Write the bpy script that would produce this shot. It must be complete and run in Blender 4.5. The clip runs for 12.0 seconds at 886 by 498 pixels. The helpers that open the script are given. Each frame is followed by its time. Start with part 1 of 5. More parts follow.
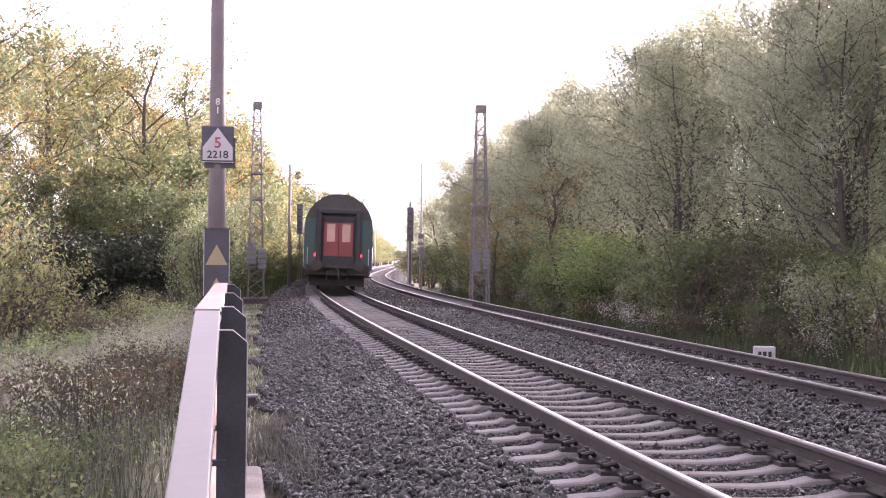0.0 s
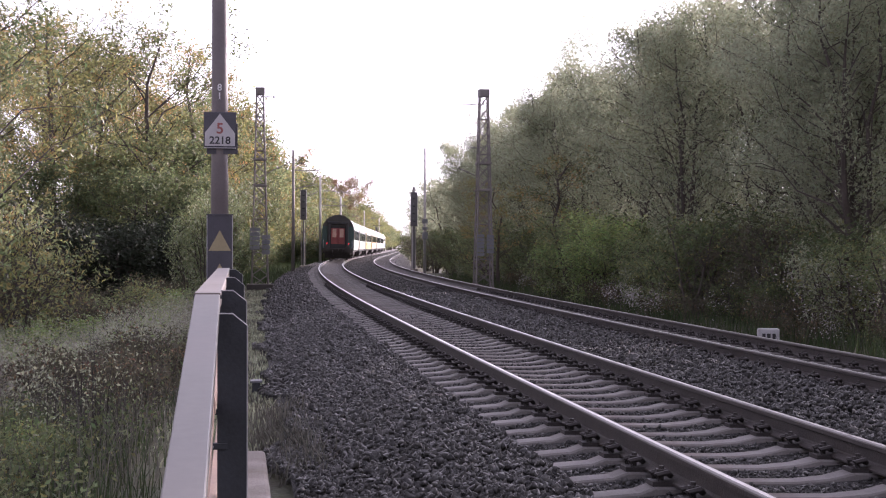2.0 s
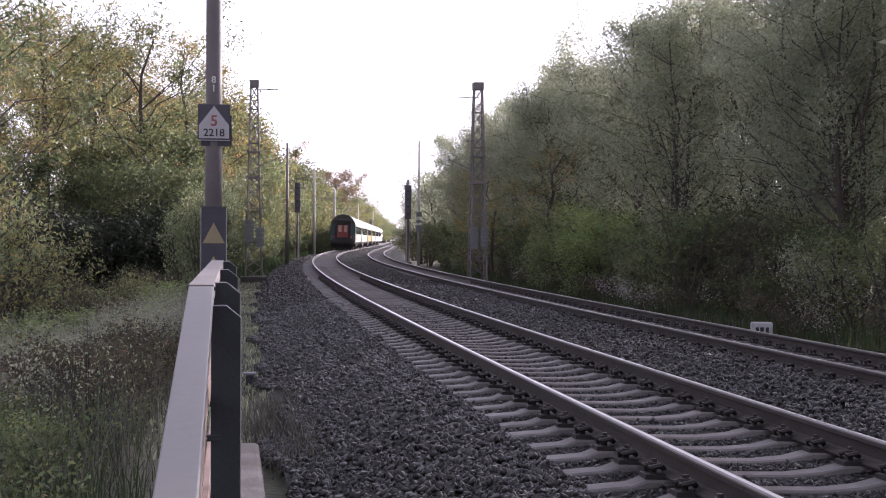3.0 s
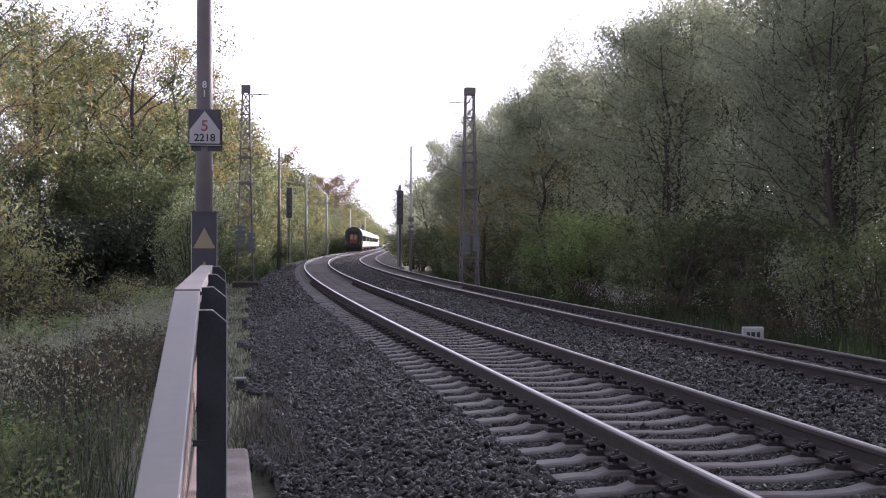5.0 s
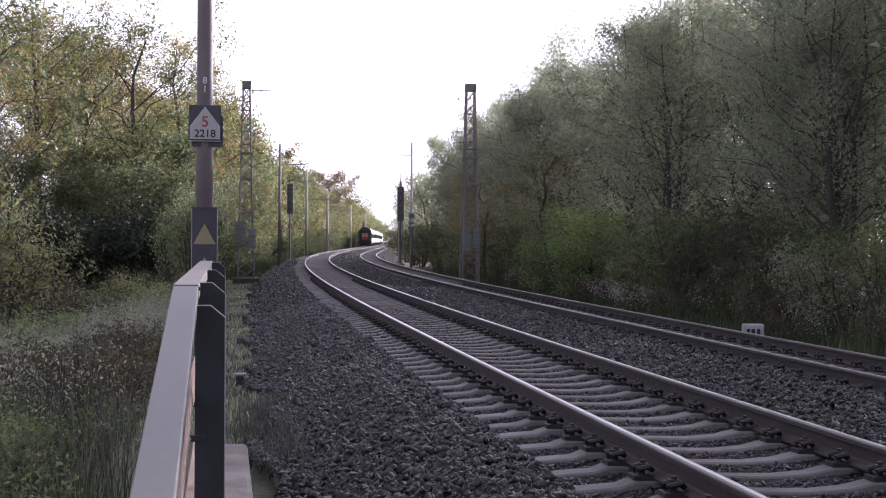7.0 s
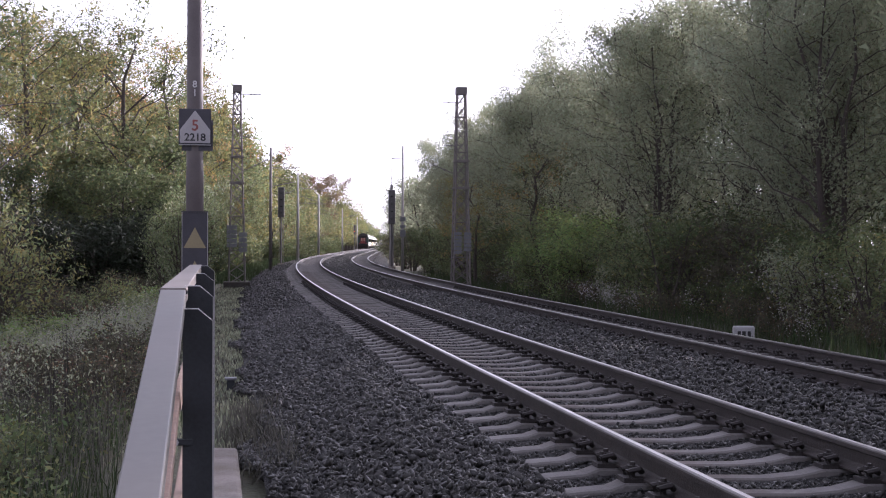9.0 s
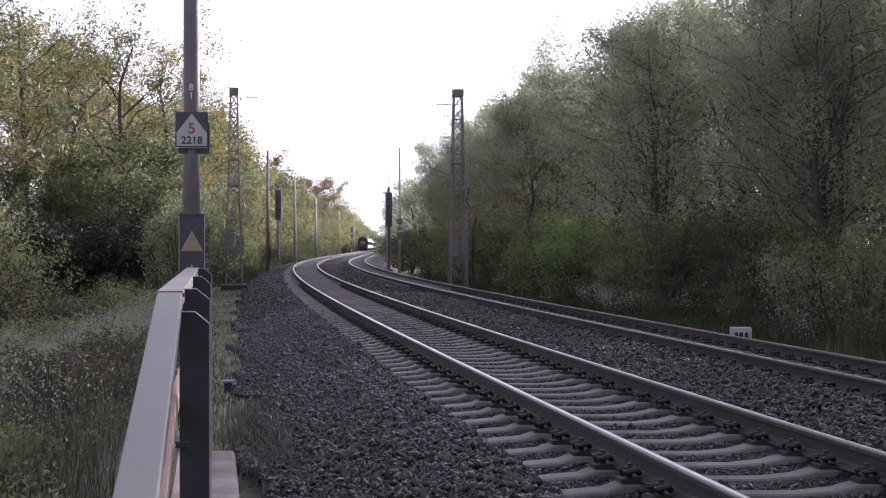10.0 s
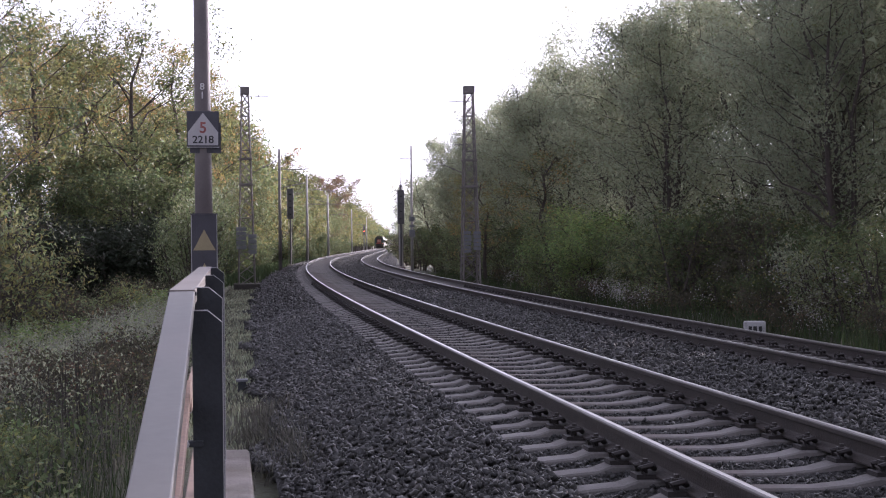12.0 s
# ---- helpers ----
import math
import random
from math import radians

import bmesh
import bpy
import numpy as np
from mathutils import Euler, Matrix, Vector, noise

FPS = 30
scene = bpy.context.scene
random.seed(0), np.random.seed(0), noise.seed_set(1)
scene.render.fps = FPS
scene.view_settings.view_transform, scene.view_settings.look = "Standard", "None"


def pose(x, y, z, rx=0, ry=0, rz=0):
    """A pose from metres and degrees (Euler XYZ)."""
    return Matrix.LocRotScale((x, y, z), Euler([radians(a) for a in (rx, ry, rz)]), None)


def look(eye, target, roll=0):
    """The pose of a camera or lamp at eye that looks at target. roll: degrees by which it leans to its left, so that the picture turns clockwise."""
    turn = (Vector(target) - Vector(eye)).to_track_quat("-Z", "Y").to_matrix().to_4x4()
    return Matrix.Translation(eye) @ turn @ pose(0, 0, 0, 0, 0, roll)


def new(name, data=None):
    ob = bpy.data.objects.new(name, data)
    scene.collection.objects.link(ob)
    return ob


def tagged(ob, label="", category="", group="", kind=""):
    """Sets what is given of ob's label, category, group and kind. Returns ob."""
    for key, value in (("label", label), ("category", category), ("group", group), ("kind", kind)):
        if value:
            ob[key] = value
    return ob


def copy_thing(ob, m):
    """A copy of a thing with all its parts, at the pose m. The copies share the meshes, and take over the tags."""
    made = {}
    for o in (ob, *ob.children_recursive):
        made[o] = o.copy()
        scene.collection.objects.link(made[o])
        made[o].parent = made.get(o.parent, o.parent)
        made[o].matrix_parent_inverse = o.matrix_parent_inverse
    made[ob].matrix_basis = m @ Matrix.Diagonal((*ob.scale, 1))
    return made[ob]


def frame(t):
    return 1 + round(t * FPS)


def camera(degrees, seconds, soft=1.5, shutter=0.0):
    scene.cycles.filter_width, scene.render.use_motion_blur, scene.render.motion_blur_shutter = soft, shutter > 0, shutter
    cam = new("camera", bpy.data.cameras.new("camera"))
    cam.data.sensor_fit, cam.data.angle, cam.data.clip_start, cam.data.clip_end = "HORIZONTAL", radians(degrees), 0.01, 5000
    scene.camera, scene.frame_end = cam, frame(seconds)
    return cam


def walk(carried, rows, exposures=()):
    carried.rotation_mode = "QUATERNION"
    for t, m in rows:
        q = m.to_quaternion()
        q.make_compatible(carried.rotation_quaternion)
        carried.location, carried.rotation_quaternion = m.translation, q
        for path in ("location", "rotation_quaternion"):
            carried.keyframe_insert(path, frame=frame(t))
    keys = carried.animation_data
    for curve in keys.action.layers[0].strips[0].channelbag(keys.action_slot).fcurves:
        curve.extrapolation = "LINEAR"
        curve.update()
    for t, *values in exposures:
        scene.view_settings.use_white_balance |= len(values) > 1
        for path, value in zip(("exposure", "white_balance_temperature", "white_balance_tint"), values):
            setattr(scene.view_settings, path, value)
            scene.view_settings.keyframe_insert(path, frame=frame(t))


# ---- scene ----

# ---------------------------------------------------------------- camera
cam = camera(33.58, 12.0, soft=1.1)


def eye_pose(x, y, z, yaw, pitch, roll):
    """Camera pose from its place, its heading to the right of +y, its tilt up and its lean."""
    a, b = radians(yaw), radians(pitch)
    way = Vector((math.sin(a) * math.cos(b), math.cos(a) * math.cos(b), math.sin(b)))
    return look((x, y, z), Vector((x, y, z)) + way, roll)


walk(cam, [
    (0.0, eye_pose(-0.041, 0.005, 1.252, 8.825, 0.491, 0.528)),
    (0.5, eye_pose(-0.044, 0.003, 1.250, 8.808, 0.191, 0.369)),
    (1.0, eye_pose(-0.038, -0.005, 1.250, 8.740, 0.705, 0.630)),
    (1.5, eye_pose(-0.033, -0.007, 1.243, 9.039, 0.507, 0.350)),
    (2.0, eye_pose(-0.025, 0.008, 1.243, 8.667, -0.102, 0.123)),
    (2.5, eye_pose(-0.026, 0.004, 1.247, 8.488, 0.020, 0.112)),
    (3.0, eye_pose(-0.025, 0.003, 1.241, 8.902, -0.370, 0.266)),
    (3.5, eye_pose(-0.024, 0.011, 1.240, 8.783, -0.280, 0.273)),
    (5.5, eye_pose(-0.002, 0.014, 1.237, 9.283, -0.163, 0.221)),
    (6.0, eye_pose(-0.007, 0.015, 1.237, 9.119, -0.385, 0.091)),
    (6.5, eye_pose(0.000, 0.000, 1.238, 9.081, -0.127, 0.281)),
    (7.0, eye_pose(0.002, 0.011, 1.236, 9.181, -0.306, 0.345)),
    (7.5, eye_pose(0.007, 0.011, 1.239, 9.253, -0.355, 0.514)),
    (9.5, eye_pose(0.016, 0.005, 1.233, 9.612, -0.111, 0.055)),
    (10.0, eye_pose(0.017, -0.000, 1.233, 9.620, -0.089, -0.022)),
    (10.5, eye_pose(0.012, 0.017, 1.230, 9.364, -0.206, -0.132)),
    (11.0, eye_pose(0.011, 0.023, 1.235, 9.329, -0.279, -0.380)),
    (11.5, eye_pose(0.019, 0.017, 1.229, 9.296, -0.279, -0.393)),
    (12.0, eye_pose(0.020, 0.020, 1.230, 9.137, -0.203, -0.599)),
],
     exposures=[(0.0, 2.62, 6300, 42), (0.7, 2.24, 6250, 40), (1.5, 1.77, 6100, 37), (2.5, 1.47, 5950, 34), (3.7, 1.28, 5800, 30), (6.0, 1.26, 5750, 30), (12.0, 1.26, 5750, 30)])

# ---------------------------------------------------------------- world and sun
SUN_AZ, SUN_EL = 52.0, 17.5          # degrees right of +y, above the horizon
world = bpy.data.worlds.new("sky")
scene.world = world
world.use_nodes = True
wn = world.node_tree
sky = wn.nodes.new("ShaderNodeTexSky")
sky.sky_type = "NISHITA"
sky.sun_disc = False
sky.sun_elevation = radians(SUN_EL)
sky.sun_rotation = radians(SUN_AZ)
sky.dust_density = 2.5
sky.air_density = 1.0
hazy = wn.nodes.new("ShaderNodeHueSaturation")
hazy.inputs["Saturation"].default_value = 0.12
hazy.inputs["Value"].default_value = 1.0
wn.links.new(sky.outputs[0], hazy.inputs["Color"])
wn.links.new(hazy.outputs[0], wn.nodes["Background"].inputs["Color"])
wn.nodes["Background"].inputs["Strength"].default_value = 0.15

sun = new("sun", bpy.data.lights.new("sun", "SUN"))
sun.data.energy, sun.data.angle, sun.data.color = 4.4, radians(1.0), (1.0, 0.90, 0.75)
_a, _e = radians(SUN_AZ), radians(SUN_EL)
SUN_DIR = Vector((math.sin(_a) * math.cos(_e), math.cos(_a) * math.cos(_e), math.sin(_e)))
sun.matrix_world = look((0, 0, 60), Vector((0, 0, 60)) - SUN_DIR)


# ---------------------------------------------------------------- materials
def material(name, color, color2=None, rough=0.8, scale=6.0, fine=60.0, bump=0.3, metal=0.0, island=0.0, objrand=0.0,
             translucent=0.0, emission=None, spec=0.5, stain=None, bump_dist=0.01):
    """Procedural surface: two noise scales between two colours, fine relief, random tint per island or object."""
    m = bpy.data.materials.new(name)
    m.use_nodes = True
    nt = m.node_tree
    N, L = nt.nodes.new, nt.links.new
    b = nt.nodes["Principled BSDF"]
    b.inputs["Roughness"].default_value = rough
    b.inputs["Metallic"].default_value = metal
    b.inputs["Specular IOR Level"].default_value = spec
    color2 = color2 or tuple(c * 0.65 for c in color)
    co = N("ShaderNodeTexCoord")
    n1, n2 = N("ShaderNodeTexNoise"), N("ShaderNodeTexNoise")
    n1.inputs["Scale"].default_value, n2.inputs["Scale"].default_value = scale, fine
    n1.inputs["Detail"].default_value = n2.inputs["Detail"].default_value = 4.0
    L(co.outputs["Object"], n1.inputs["Vector"])
    L(co.outputs["Object"], n2.inputs["Vector"])
    add = N("ShaderNodeMath")
    add.operation = "ADD"
    L(n1.outputs["Fac"], add.inputs[0])
    L(n2.outputs["Fac"], add.inputs[1])
    ramp = N("ShaderNodeMapRange")
    ramp.inputs["From Min"].default_value, ramp.inputs["From Max"].default_value = 0.72, 1.28
    L(add.outputs[0], ramp.inputs["Value"])
    mix = N("ShaderNodeMix")
    mix.data_type = "RGBA"
    mix.inputs["A"].default_value, mix.inputs["B"].default_value = (*color, 1), (*color2, 1)
    L(ramp.outputs[0], mix.inputs["Factor"])
    out = mix.outputs["Result"]
    if stain:
        n3 = N("ShaderNodeTexNoise")
        n3.inputs["Scale"].default_value = scale * 0.35
        n3.inputs["Detail"].default_value = 6.0
        L(co.outputs["Object"], n3.inputs["Vector"])
        r3 = N("ShaderNodeMapRange")
        r3.inputs["From Min"].default_value, r3.inputs["From Max"].default_value = 0.5, 0.68
        L(n3.outputs["Fac"], r3.inputs["Value"])
        mx = N("ShaderNodeMix")
        mx.data_type = "RGBA"
        mx.inputs["B"].default_value = (*stain, 1)
        L(r3.outputs[0], mx.inputs["Factor"])
        L(out, mx.inputs["A"])
        out = mx.outputs["Result"]
    if island or objrand:
        hsv = N("ShaderNodeHueSaturation")
        if island:
            src = N("ShaderNodeNewGeometry").outputs["Random Per Island"]
        else:
            src = N("ShaderNodeObjectInfo").outputs["Random"]
        k = island or objrand
        rv = N("ShaderNodeMapRange")
        rv.inputs["To Min"].default_value, rv.inputs["To Max"].default_value = 1 - k, 1 + k
        L(src, rv.inputs["Value"])
        L(rv.outputs[0], hsv.inputs["Value"])
        L(out, hsv.inputs["Color"])
        if translucent:
            mul = N("ShaderNodeMath")
            mul.operation = "MULTIPLY"
            mul.inputs[1].default_value = 7.31
            fr = N("ShaderNodeMath")
            fr.operation = "FRACT"
            L(src, mul.inputs[0])
            L(mul.outputs[0], fr.inputs[0])
            rh = N("ShaderNodeMapRange")
            rh.inputs["To Min"].default_value, rh.inputs["To Max"].default_value = 0.465, 0.535
            L(fr.outputs[0], rh.inputs["Value"])
            L(rh.outputs[0], hsv.inputs["Hue"])
        out = hsv.outputs[0]
    L(out, b.inputs["Base Color"])
    if bump:
        bp = N("ShaderNodeBump")
        bp.inputs["Strength"].default_value, bp.inputs["Distance"].default_value = bump, bump_dist
        L(add.outputs[0], bp.inputs["Height"])
        L(bp.outputs[0], b.inputs["Normal"])
    if emission:
        b.inputs["Emission Color"].default_value = (*emission[0], 1)
        b.inputs["Emission Strength"].default_value = emission[1]
    if translucent:
        tr, ms = N("ShaderNodeBsdfTranslucent"), N("ShaderNodeMixShader")
        ms.inputs[0].default_value = translucent
        L(out, tr.inputs["Color"])
        L(b.outputs[0], ms.inputs[1])
        L(tr.outputs[0], ms.inputs[2])
        L(ms.outputs[0], nt.nodes["Material Output"].inputs["Surface"])
    return m


M_BALLAST = material("ballast_stone", (0.038, 0.0358, 0.0318), (0.0122, 0.0115, 0.0102), 0.55, 9, 90, 0.35, island=0.75, spec=0.5)
# darker than the stones: shade of the gaps is put into the colour
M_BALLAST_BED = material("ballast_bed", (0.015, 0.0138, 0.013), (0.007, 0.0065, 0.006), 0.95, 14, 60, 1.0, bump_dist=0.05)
M_EARTH = material("soil_and_turf", (0.065, 0.075, 0.038), (0.042, 0.038, 0.026), 0.95, 0.8, 14, 0.8, bump_dist=0.05, stain=(0.15, 0.13, 0.08))
M_CONCRETE = material("weathered_concrete", (0.26, 0.235, 0.21), (0.17, 0.15, 0.135), 0.95, 6, 50, 0.9, objrand=0.12, stain=(0.14, 0.115, 0.095))
M_CONCRETE_DARK = material("dark_stained_concrete", (0.075, 0.066, 0.058), (0.05, 0.044, 0.04), 0.95, 6, 50, 0.6)
M_SLEEPER = material("sleeper_concrete", (0.18, 0.169, 0.16), (0.126, 0.118, 0.112), 0.9, 4, 60, 0.35, objrand=0.18, stain=(0.12, 0.10, 0.09))
M_RAIL_SIDE = material("rusty_rail_steel", (0.042, 0.033, 0.028), (0.026, 0.02, 0.018), 0.75, 7, 60, 0.4)
M_RAIL_TOP = material("polished_rail_head", (0.44, 0.42, 0.405), (0.30, 0.285, 0.275), 0.3, 3, 40, 0.05, metal=1.0)
M_RAIL_WORN = material("worn_rail_shoulder", (0.085, 0.075, 0.068), (0.055, 0.047, 0.042), 0.5, 5, 50, 0.1, metal=0.3)
M_CLIP = material("dark_rail_clip", (0.028, 0.022, 0.02), (0.016, 0.013, 0.012), 0.7, 12, 80, 0.3)
M_PAINT_GREY = material("grey_galvanised_paint", (0.114, 0.109, 0.099), (0.097, 0.092, 0.084), 0.5, 2.5, 30, 0.03, stain=(0.125, 0.108, 0.10))
M_PAINT_BROWN = material("weathered_brown_paint", (0.15, 0.128, 0.115), (0.12, 0.10, 0.09), 0.6, 3, 30, 0.05, stain=(0.10, 0.082, 0.07))
M_POST_DARK = material("dark_grey_steel", (0.035, 0.038, 0.044), (0.025, 0.027, 0.03), 0.6, 6, 70, 0.2, spec=0.3)
M_EDGE = material("bare_steel_edge", (0.36, 0.35, 0.36), (0.33, 0.32, 0.33), 0.5, 8, 60, 0.1)
M_RUST_RAIL = material("brown_primer", (0.30, 0.20, 0.15), (0.22, 0.15, 0.12), 0.7, 5, 50, 0.2)
M_POLE = material("weathered_pole_paint", (0.105, 0.085, 0.085), (0.08, 0.065, 0.065), 0.6, 3, 40, 0.15, stain=(0.13, 0.11, 0.105))
M_SIGN_BACK = material("dark_sign_sheet", (0.05, 0.047, 0.06), (0.035, 0.033, 0.042), 0.5, 6, 60, 0.1)
M_SIGN_WHITE = material("white_sign_face", (0.41, 0.39, 0.395), (0.34, 0.325, 0.33), 0.5, 5, 60, 0.05)
M_SIGN_YELLOW = material("faded_yellow_face", (0.30, 0.25, 0.14), (0.25, 0.205, 0.12), 0.6, 5, 60, 0.05)
M_RED_INK = material("faded_red_ink", (0.30, 0.09, 0.08), None, 0.6, 5, 60, 0.0)
M_BLACK_INK = material("black_ink", (0.02, 0.02, 0.022), None, 0.6, 5, 60, 0.0)
M_WHITE_INK = material("white_ink", (0.62, 0.6, 0.6), None, 0.6, 5, 60, 0.0)
M_LATTICE = material("old_galvanised_lattice", (0.17, 0.15, 0.145), (0.115, 0.10, 0.097), 0.7, 3, 30, 0.2)
M_PLATE = material("pale_equipment_plate", (0.17, 0.173, 0.185), (0.12, 0.123, 0.132), 0.6, 3, 30, 0.1)
# black housing, its colour lightened to include the haze in front of it
M_SIGNAL = material("black_signal_housing", (0.07, 0.067, 0.068), (0.10, 0.096, 0.096), 0.6, 3, 30, 0.1)
M_POLE_CONC = material("pale_concrete_mast", (0.40, 0.38, 0.37), (0.31, 0.295, 0.29), 0.85, 2, 25, 0.2)
M_BARK = material("grey_brown_bark", (0.075, 0.06, 0.05), (0.04, 0.032, 0.028), 0.95, 5, 40, 0.7, bump_dist=0.02)
M_LEAF_DARK = material("grey_green_leaves", (0.295, 0.32, 0.215), (0.24, 0.262, 0.175), 0.6, 0.5, 6, 0, island=0.3, translucent=0.6, spec=0.3)
M_LEAF_GREEN = material("green_leaves", (0.18, 0.21, 0.10), (0.14, 0.17, 0.08), 0.6, 0.5, 6, 0, island=0.35, translucent=0.5, spec=0.3)
M_LEAF_YELLOW = material("yellowing_leaves", (0.24, 0.22, 0.08), (0.16, 0.165, 0.065), 0.6, 0.6, 6, 0, island=0.4, translucent=0.45, spec=0.3)
M_LEAF_OCHRE = material("ochre_leaves", (0.36, 0.24, 0.09), (0.25, 0.175, 0.07), 0.6, 0.6, 6, 0, island=0.4, translucent=0.45, spec=0.3)
M_LEAF_BROWN = material("brown_shrub_leaves", (0.095, 0.088, 0.055), (0.065, 0.062, 0.04), 0.7, 0.6, 6, 0, island=0.4, translucent=0.3, spec=0.3)
M_GRASS_DRY = material("dry_grass", (0.145, 0.14, 0.115), (0.078, 0.076, 0.062), 0.85, 0.7, 8, 0, island=0.4, translucent=0.25, spec=0.2)
M_GRASS_GREEN = material("green_grass", (0.055, 0.078, 0.032), (0.036, 0.052, 0.022), 0.8, 0.7, 8, 0, island=0.4, translucent=0.3, spec=0.2)
M_GRASS_PATH = material("trodden_path_grass", (0.34, 0.36, 0.25), (0.26, 0.28, 0.19), 0.85, 0.7, 8, 0, island=0.35, translucent=0.3, spec=0.2)
M_PLUME = material("pale_dry_plumes", (0.33, 0.325, 0.27), (0.22, 0.215, 0.175), 0.9, 0.7, 8, 0, island=0.35, translucent=0.4, spec=0.2)
M_LEAF_DEEP = material("deep_green_leaves", (0.095, 0.12, 0.05), (0.07, 0.092, 0.04), 0.55, 0.5, 6, 0, island=0.4, translucent=0.45, spec=0.35)
M_LEAF_OLIVE = material("olive_leaves", (0.14, 0.155, 0.068), (0.09, 0.105, 0.048), 0.6, 0.6, 6, 0, island=0.4, translucent=0.45, spec=0.3)
M_LEAF_RUST = material("rust_brown_leaves", (0.19, 0.125, 0.072), (0.13, 0.095, 0.058), 0.65, 0.6, 6, 0, island=0.4, translucent=0.4, spec=0.3)
M_LEAF_LIME = material("light_green_leaves", (0.22, 0.29, 0.10), (0.16, 0.22, 0.08), 0.6, 0.5, 6, 0, island=0.35, translucent=0.5, spec=0.3)
# near-black leaf colour, with the shade of the left hollow painted in
M_LEAF_SHADE = material("evergreen_leaves", (0.030, 0.038, 0.022), (0.020, 0.026, 0.016), 0.6, 0.5, 6, 0, island=0.4, translucent=0.15, spec=0.2)
M_STALK = material("dark_dead_stalks", (0.050, 0.043, 0.036), (0.03, 0.026, 0.022), 0.9, 2, 20, 0, island=0.4)
M_UMBEL = material("pale_seed_heads", (0.42, 0.40, 0.38), (0.30, 0.28, 0.26), 0.9, 2, 20, 0, island=0.3)
M_COACH_GREEN = material("dark_green_coach_paint", (0.022, 0.062, 0.052), (0.018, 0.048, 0.041), 0.45, 1.2, 20, 0.03)
M_COACH_CREAM = material("cream_coach_paint", (0.66, 0.62, 0.50), (0.56, 0.52, 0.42), 0.4, 1.2, 20, 0.03)
M_COACH_YELLOW = material("yellow_coach_paint", (0.62, 0.45, 0.12), (0.52, 0.38, 0.11), 0.4, 1.2, 20, 0.03)
M_COACH_BLUE = material("blue_coach_paint", (0.07, 0.13, 0.26), (0.06, 0.11, 0.22), 0.4, 1.2, 20, 0.03)
M_COACH_ROOF = material("grey_coach_roof", (0.20, 0.195, 0.19), (0.14, 0.135, 0.13), 0.45, 1.0, 12, 0.05)
M_COACH_DARK = material("dark_end_panel", (0.03, 0.03, 0.03), (0.022, 0.021, 0.021), 0.7, 2, 20, 0.1)
M_COACH_HOOD = material("sooty_roof_end", (0.055, 0.053, 0.048), (0.04, 0.038, 0.035), 0.75, 2, 20, 0.1)
M_UNDER = material("dusty_underframe", (0.055, 0.048, 0.042), (0.035, 0.03, 0.028), 0.85, 3, 20, 0.2)
M_RED_DOOR = material("red_door_panel", (0.22, 0.04, 0.035), (0.16, 0.03, 0.028), 0.5, 2, 20, 0.05)
M_LIT_WINDOW = material("lit_door_window", (0.30, 0.19, 0.15), None, 0.3, 2, 20, 0, emission=((0.9, 0.5, 0.35), 0.03))
M_TAIL = material("glowing_tail_lamp", (0.6, 0.02, 0.02), None, 0.4, 2, 20, 0, emission=((1.0, 0.03, 0.04), 0.9))
M_RED_ASPECT = material("glowing_red_aspect", (0.6, 0.03, 0.02), None, 0.4, 2, 20, 0, emission=((1.0, 0.10, 0.03), 5.0))
M_COACH_GLASS = material("dark_coach_glass", (0.03, 0.033, 0.036), None, 0.08, 2, 20, 0, spec=0.8)
M_WHEEL = material("steel_wheel", (0.12, 0.105, 0.095), None, 0.5, 3, 30, 0.1, metal=0.7)


